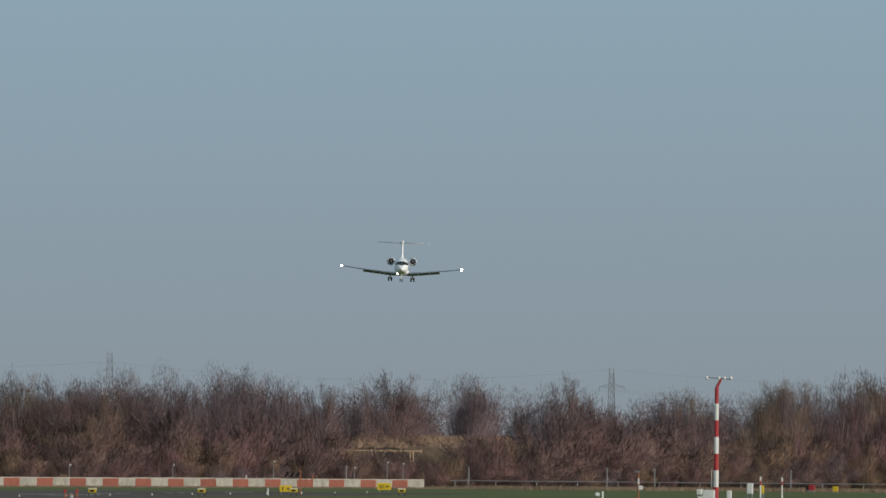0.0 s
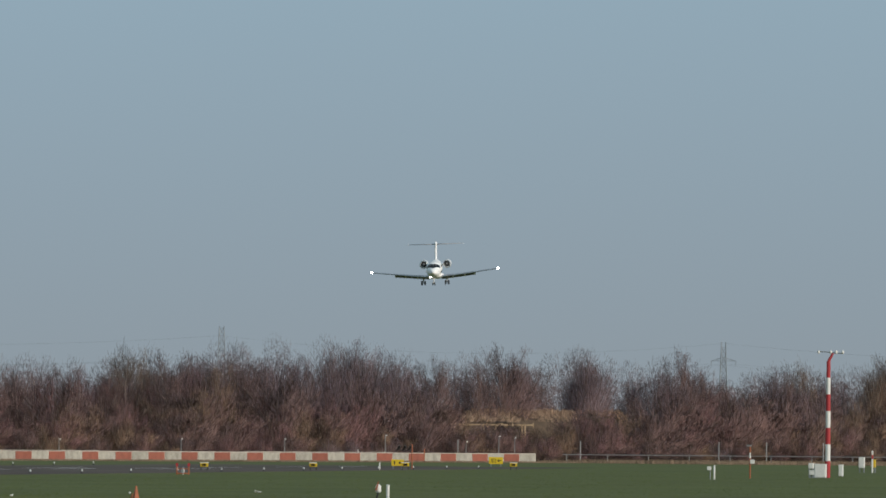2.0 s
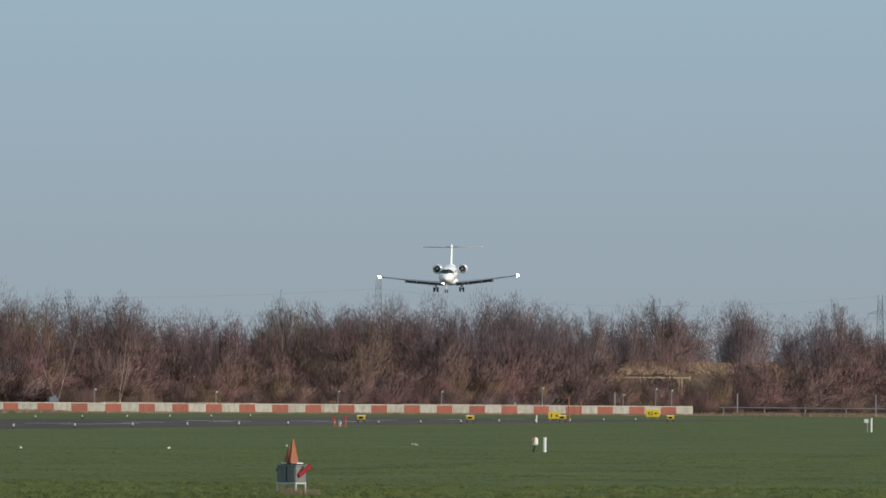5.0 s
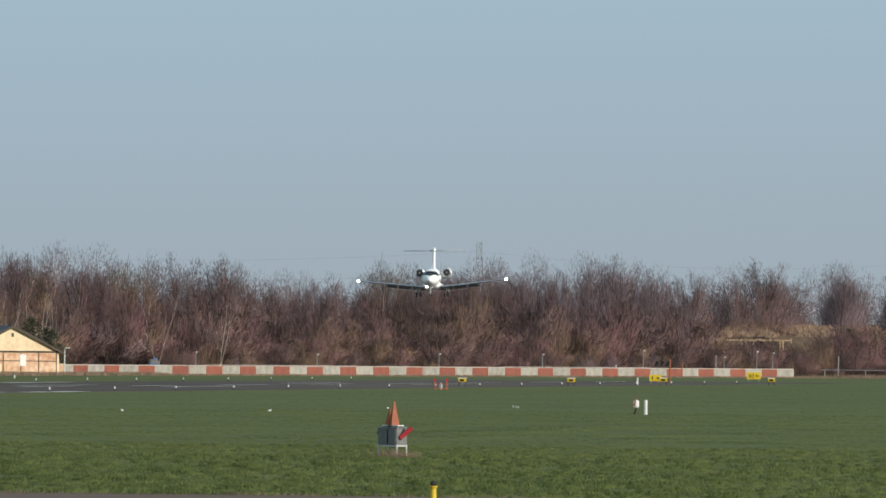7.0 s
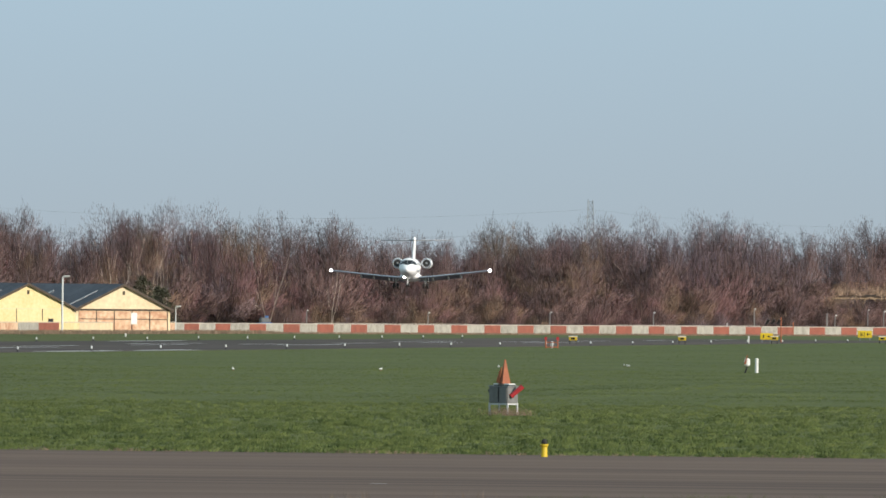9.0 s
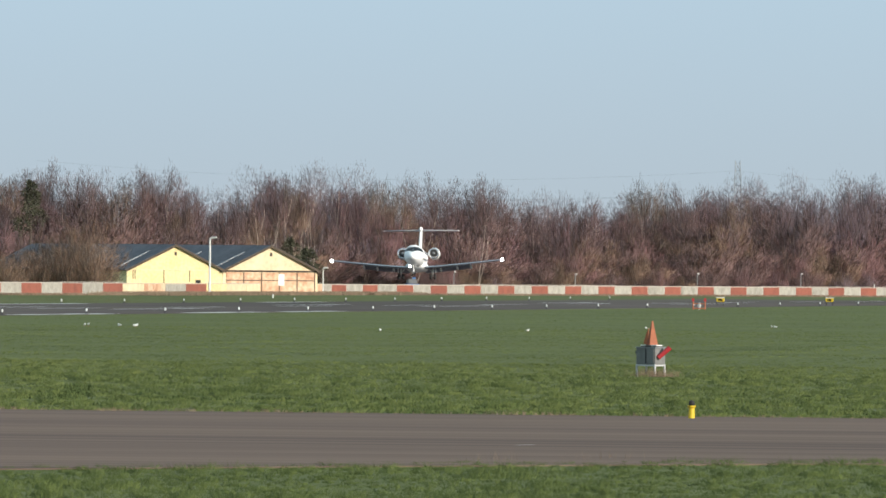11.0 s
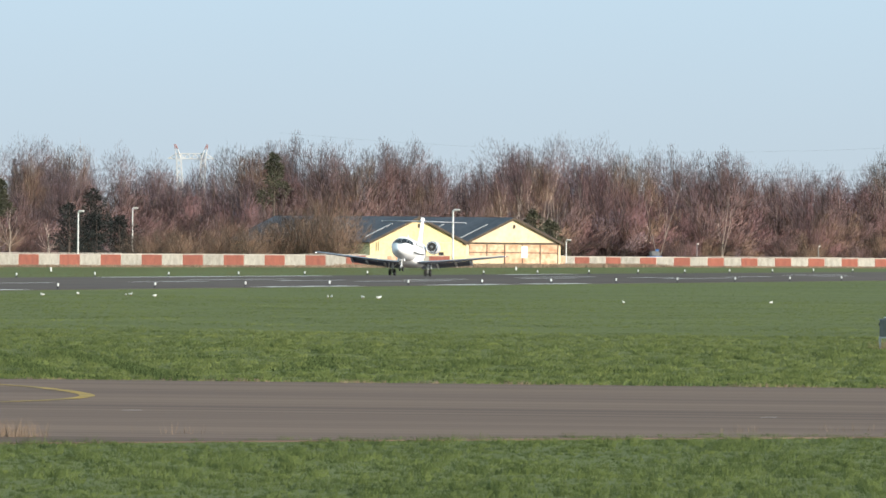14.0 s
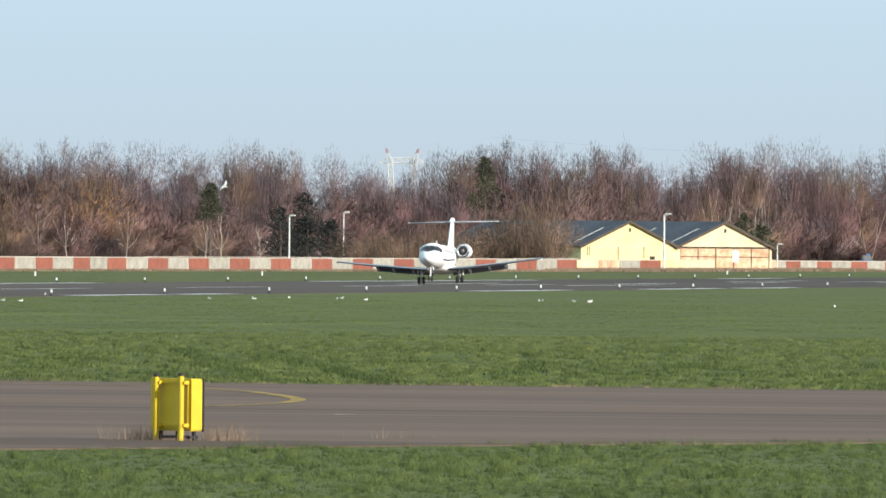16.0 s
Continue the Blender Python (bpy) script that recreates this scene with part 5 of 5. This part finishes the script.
# ---- the jet: nose to local -y, wheels on z = 0, main wheels at y = 0 ----
def lamp_unit(name, r, owner, label, m):
    """A shallow housing with a glowing lens that faces forward."""
    cup = part(name, turned([(r * 0.97, -0.04), (r, -0.04), (r, -0.02), (r * 0.5, 0.0), (r * 0.1, 0.005)], "Y", 18), DARK, owner, label, m)
    part("lens", turned([(0.01, -0.048), (r * 0.6, -0.046), (r * 0.96, -0.044), (r * 0.96, -0.041), (0.01, -0.041)], "Y", 18), LAMPGLOW, cup)
    return cup


def jet():
    ac = thing("business_jet", pose(-198, 1786, 30), "white twin-engine business jet landing with wheels and flaps down", "aircraft")
    secs = [(-8.2, 1.74, 0.06, 0.05), (-8.0, 1.74, 0.28, 0.22), (-7.5, 1.78, 0.54, 0.43), (-6.8, 1.86, 0.76, 0.66), (-6.2, 1.96, 0.88, 0.84), (-5.4, 2.06, 0.95, 0.98), (-4.4, 2.09, 0.96, 1.0),
            (-1.0, 2.10, 0.96, 1.0), (2.4, 2.16, 0.94, 0.99), (4.2, 2.35, 0.84, 0.88), (5.8, 2.62, 0.62, 0.66), (7.2, 2.88, 0.36, 0.40), (8.2, 3.04, 0.12, 0.16)]
    fus = part("fuselage", loft([oval(y, z, rx, rz, 28, 2.15) for y, z, rx, rz in secs]), PAINT, ac, smooth=True)
    # windscreen and cabin windows lie proud of the skin
    for sd in (-1, 1):
        for a0, a1 in ((0.5, 31), (32, 74)):
            rings = []
            for f in (0.0, 0.33, 0.67, 1.0):
                ring = []
                for lift in (1.014, 0.96):
                    seq = [a0 + (a1 - a0) * k / 5 for k in range(6)]
                    for a in seq if lift > 1 else seq[::-1]:
                        y = (-7.4 + 1.0 * (a / 60) ** 1.2) * (1 - f) + (-6.2 + 0.68 * (a / 60) ** 1.3) * f
                        z, rx, rz = (float(np.interp(y, [s[0] for s in secs], [s[c] for s in secs])) for c in (1, 2, 3))
                        t = radians(90 - a)
                        ring.append((sd * rx * lift * abs(math.cos(t)) ** (2 / 2.15), y, z + rz * lift * math.sin(t) ** (2 / 2.15)))
                rings.append(ring)
            part("windscreen", loft(rings), GLASS, fus, "dark windscreen pane")
        for i in range(5):
            part("cabin_window", box(0.02, 0.24, 0.3, (sd * 0.922, -3.6 + i * 1.05, 2.32), 0.008), GLASS, fus)
        rings = []
        for y, z in ((-5.2, 1.72), (-2.0, 1.78), (1.5, 1.98), (4.6, 2.6)):
            rx = float(np.interp(y, [s[0] for s in secs], [s[2] for s in secs])) + 0.006
            rings.append([(sd * rx * 0.975, y, z - 0.05), (sd * (rx + 0.004), y, z - 0.05), (sd * (rx + 0.004), y, z + 0.05), (sd * rx * 0.975, y, z + 0.05)])
        part("cheat_line", loft(rings), DARK, fus, "dark trim line")
    part("belly_fairing", loft([oval(y, z, rx, rz, 20, 2.6) for y, z, rx, rz in ((-2.6, 1.36, 0.3, 0.12), (-2.0, 1.3, 0.85, 0.36), (-0.6, 1.22, 1.1, 0.44), (1.4, 1.22, 1.1, 0.44), (2.6, 1.36, 0.75, 0.3), (3.2, 1.5, 0.3, 0.12))]), PAINT, ac, smooth=True)

    def foil(x, le, te, z, th):
        c = te - le
        up = [(0, 0), (0.08, 0.55), (0.3, 1.0), (0.65, 0.6), (1, 0.04)]
        lo = [(0.7, -0.25), (0.3, -0.6), (0.06, -0.4)]
        return [(x, le + c * f, z + th * g) for f, g in up + lo]

    lights = []
    for sd in (-1, 1):
        stations = [(0.7, -1.75, 1.25, 1.08, 0.17), (2.6, -1.35, 1.15, 1.24, 0.14), (5.5, -0.75, 0.95, 1.55, 0.12), (8.1, -0.2, 0.75, 1.86, 0.09), (8.4, 0.1, 0.75, 1.90, 0.05)]
        # wing and flaps carry their underside shade in the colour
        wing = part("wing", loft([foil(sd * x, le, te, z, th) for x, le, te, z, th in stations]), WINGSHADE, ac, "wing with its underside shade put into a blue-grey colour", smooth=True)
        part("leading_edge", loft([[(sd * x, le - 0.012, z - th * 0.06), (sd * x, le - 0.02, z + th * 0.1), (sd * x, le + 0.05, z + th * 0.5), (sd * x, le + 0.05, z + th * 0.4), (sd * x, le + 0.02, z)] for x, le, te, z, th in stations[:4]]), BAREMETAL, wing, "polished leading edge")
        for x0, x1 in ((0.8, 3.04), (3.05, 5.3)):
            def flap_at(x):
                te = float(np.interp(x, [0.7, 2.6, 5.5], [1.25, 1.15, 0.95]))
                z = float(np.interp(x, [0.7, 2.6, 5.5], [1.08, 1.24, 1.55]))
                return [(sd * x, te - 0.12, z - 0.06), (sd * x, te + 0.02, z + 0.0), (sd * x, te + 0.55, z - 0.33), (sd * x, te + 0.53, z - 0.37)]
            part("flap", loft([flap_at(x0), flap_at(x1)]), WINGSHADE, wing, "lowered flap")
        for x in (2.3, 3.9, 5.2):
            z = float(np.interp(x, [0.7, 2.6, 5.5], [1.08, 1.24, 1.55]))
            part("flap_fairing", loft([[(sd * x + 0.11 * r * math.cos(k * 1.047), y, z - dz + 0.12 * r * math.sin(k * 1.047)) for k in range(6)] for y, dz, r in ((0.0, 0.1, 0.3), (0.5, 0.17, 1.0), (1.1, 0.26, 1.0), (1.7, 0.42, 0.2))]), PAINT, wing, smooth=True)
        part("static_tip", rod((sd * 8.35, 0.1, 1.9), (sd * 8.42, 0.8, 1.93), 0.03, 0.015), BAREMETAL, wing)
        lamp = lamp_unit("landing_light", 0.165, ac, "bright white landing light", pose(sd * 8.3, -0.12, 1.89))
        lights.append(lamp)
        # engine
        en = part("engine", turned([(0.40, 2.35), (0.46, 2.36), (0.53, 2.5), (0.575, 3.0), (0.56, 3.9), (0.45, 4.9), (0.34, 5.3), (0.30, 5.3)], "Y", 28), PAINT, ac, "", pose(sd * 1.52, 0, 2.72), True)
        part("inlet_lip", turned([(0.40, 2.42), (0.42, 2.33), (0.46, 2.32), (0.495, 2.38), (0.53, 2.5), (0.50, 2.5)], "Y", 28), BAREMETAL, en, "polished inlet lip", smooth=True)
        part("fan", turned([(0.395, 2.345), (0.39, 2.352)], "Y", 24), BLACK, en)
        part("spinner", turned([(0.01, 2.2), (0.08, 2.26), (0.13, 2.345)], "Y", 16), STEEL, en, smooth=True)
        part("pylon", loft([[(sd * x, y0, 2.58), (sd * x, y0 - 0.1, 2.66), (sd * x, y0, 2.74), (sd * x, y1, 2.72), (sd * x, y1, 2.64)] for x, y0, y1 in ((0.6, 2.9, 4.9), (1.15, 2.9, 4.8))]), PAINT, ac)
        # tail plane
        part("tailplane", loft([foil(sd * x, le, te, z, th) for x, le, te, z, th in ((0.0, 7.0, 8.75, 5.26, 0.10), (1.2, 7.25, 8.7, 5.26, 0.085), (3.55, 7.85, 8.65, 5.28, 0.045))]), TAILSHADE, ac, "tailplane with its underside shade put into a grey colour", smooth=True)
        part("tail_tip", loft([foil(sd * x, le, te, z, th) for x, le, te, z, th in ((3.55, 7.83, 8.66, 5.28, 0.05), (3.72, 8.0, 8.66, 5.28, 0.03))]), PAINT, ac, "white tailplane tip", smooth=True)
        # main gear
        mg = part("main_gear", rod((sd * 1.55, 0.1, 1.18), (sd * 1.55, -0.05, 0.62), 0.11, 0.10, 12), WHITE, ac, "white main gear leg")
        part("trailing_link", rod((sd * 1.55, 0.4, 0.7), (sd * 1.55, 0.02, 0.29), 0.06, None, 10), WHITE, mg)
        part("side_brace", rod((sd * 1.0, 0.0, 1.2), (sd * 1.5, 0.0, 0.75), 0.045, None, 8), WHITE, mg)
        part("gear_door", box(0.05, 0.7, 0.52, (sd * 1.84, 0.05, 0.66), 0.015), PAINT, mg, "open gear door")
        for off in (-0.2, 0.2):
            wh = part("wheel", turned([(0.18, -0.1), (0.26, -0.105), (0.29, -0.06), (0.29, 0.06), (0.26, 0.105), (0.18, 0.1)], "X", 20), BLACK, mg, "black tyre", pose(sd * 1.55 + off, 0, 0.29))
    part("fin", loft([[(0.0, le, z), (th * 0.6, le + 0.2, z), (th, le + 0.8, z), (th * 0.2, te, z), (-th * 0.2, te, z), (-th, le + 0.8, z), (-th * 0.6, le + 0.2, z)]
                      for z, le, te, th in ((2.6, 3.6, 8.0, 0.16), (3.3, 5.0, 8.15, 0.17), (5.2, 6.75, 8.6, 0.15), (5.4, 6.7, 8.9, 0.18), (5.6, 6.95, 8.7, 0.12))]), PAINT, ac, smooth=True)
    part("fin_bullet", loft([oval(y, 5.3, r, r, 12) for y, r in ((6.4, 0.02), (6.65, 0.13), (7.4, 0.19), (8.5, 0.14), (9.1, 0.02))]), PAINT, ac, smooth=True)
    part("antenna", loft([[(-0.015, -2.2, 3.06), (0.015, -2.2, 3.06), (0.015, -1.9, 3.06), (-0.015, -1.9, 3.06)], [(-0.008, -2.05, 3.4), (0.008, -2.05, 3.4), (0.008, -1.9, 3.4), (-0.008, -1.9, 3.4)]]), PAINT, ac)
    ng = part("nose_gear", rod((0, -5.9, 1.3), (0, -6.0, 0.4), 0.07, 0.05, 12), WHITE, ac, "white nose gear leg")
    part("fork", box(0.16, 0.1, 0.24, (0, -6.0, 0.24)), WHITE, ng)
    part("drag_brace", rod((0, -5.1, 1.2), (0, -5.95, 0.7), 0.04, None, 8), WHITE, ng)
    for sd in (-1, 1):
        part("wheel", turned([(0.12, -0.06), (0.19, -0.065), (0.21, -0.03), (0.21, 0.03), (0.19, 0.065), (0.12, 0.06)], "X", 18), BLACK, ng, "black tyre", pose(sd * 0.13, -6.02, 0.21))
        part("nose_gear_door", box(0.03, 0.7, 0.42, (sd * 0.2, -5.7, 0.9), 0.01), PAINT, ng)
    lights.append(lamp_unit("taxi_light", 0.15, ac, "bright white belly light", pose(-0.5, -3.0, 1.13)))
    return ac, lights


aircraft, lamps = jet()
bird, bird_wings = flying_gull()


def motions():
    # seconds, along the runway, height, heading off the axis, bank, pitch
    flight = [
        (0.0, 1786.2, 28.97, 6.3, 1.5, -1.4), (0.5, 1762.5, 27.64, 6.4, 1.2, -1.4), (1.0, 1740.0, 26.31, 5.8, 0.7, -1.4), (1.5, 1717.4, 24.99, 5.1, -0.2, -1.5), (2.0, 1694.3, 23.72, 4.8, -2.6, -1.5), (2.5, 1671.0, 22.48, 4.5, -3.4, -1.6), (3.0, 1647.6, 21.28, 4.2, -1.9, -1.6), (3.5, 1624.2, 20.05, 3.9, -0.8, -1.7), (4.0, 1599.2, 18.54, 3.6, -1.3, -1.7),
        (6.5, 1468.1, 10.90, 6.1, -0.7, -0.4), (7.0, 1443.3, 9.68, 5.8, -1.2, 0.3), (10.5, 1270.3, 3.22, 5.4, 0.1, 2.5), (11.0, 1247.9, 2.48, 5.9, -0.9, 3.5), (11.5, 1222.3, 1.82, 6.2, -0.5, 4.3),
        (12.0, 1198.2, 1.45, 6.0, 0.9, 4.3), (12.5, 1174.6, 1.15, 5.6, 2.9, 4.2), (13.0, 1152.3, 0.86, 4.3, 2.6, 4.4), (13.5, 1130.8, 0.51, 3.7, 1.8, 4.4), (14.0, 1109.6, 0.32, 2.9, 0.9, 4.0), (14.5, 1089.1, 0.29, 3.0, 0.2, 3.6), (15.0, 1068.5, 0.23, 3.0, 0.9, 3.2), (15.5, 1047.8, 0.18, 3.1, -1.6, 2.7),
        (16.0, 1027.0, 0.14, 3.2, -1.6, 2.3)]
    walk(aircraft, [(t, pose(-198, y, z, -pitch, bank, rz)) for t, y, z, rz, bank, pitch in flight])
    # each lamp turns away, standing in for its narrow beam passing off-axis
    for lamp, t0 in zip(lamps, (11.05, 12.95, 13.2)):
        p = lamp.matrix_basis.translation.copy()
        walk(lamp, [(0.0, pose(*p)), (t0, pose(*p)), (t0 + 0.15, pose(*p, 50, 0, 0)), (t0 + 0.3, pose(*p, 104, 0, 0)), (16.0, pose(*p, 104, 0, 0))])
    glide = [(0.0, -311.9, 1007.1, 7.0, 20.0, 80.0), (8.0, -266.2, 1016.8, 7.0, 20.0, 80.0), (14.6, -220.01, 1026.69, 6.83, 50.0, 80.0), (14.8, -218.61, 1026.99, 7.24, 55.0, 80.0), (15.0, -217.44, 1027.24, 7.6, 50.0, 80.0), (15.2, -216.66, 1027.4, 7.86, 45.0, 80.0), (15.4, -216.51, 1027.44, 8.03, 40.0, 80.0), (15.6, -216.31, 1027.48, 8.2, 0.0, 80.0), (15.8, -216.17, 1027.51, 8.09, -20.0, 80.0), (16.0, -215.98, 1027.55, 7.79, -30.0, 80.0)]
    walk(bird, [(t, pose(x, y, z, 0, bank, rz)) for t, x, y, z, bank, rz in glide])
    for wing, sd in zip(bird_wings, (-1, 1)):
        walk(wing, [(0.5 * i, pose(0, 0, 0, 0, sd * (14 if i % 2 else -10), 0)) for i in range(33)])


motions()
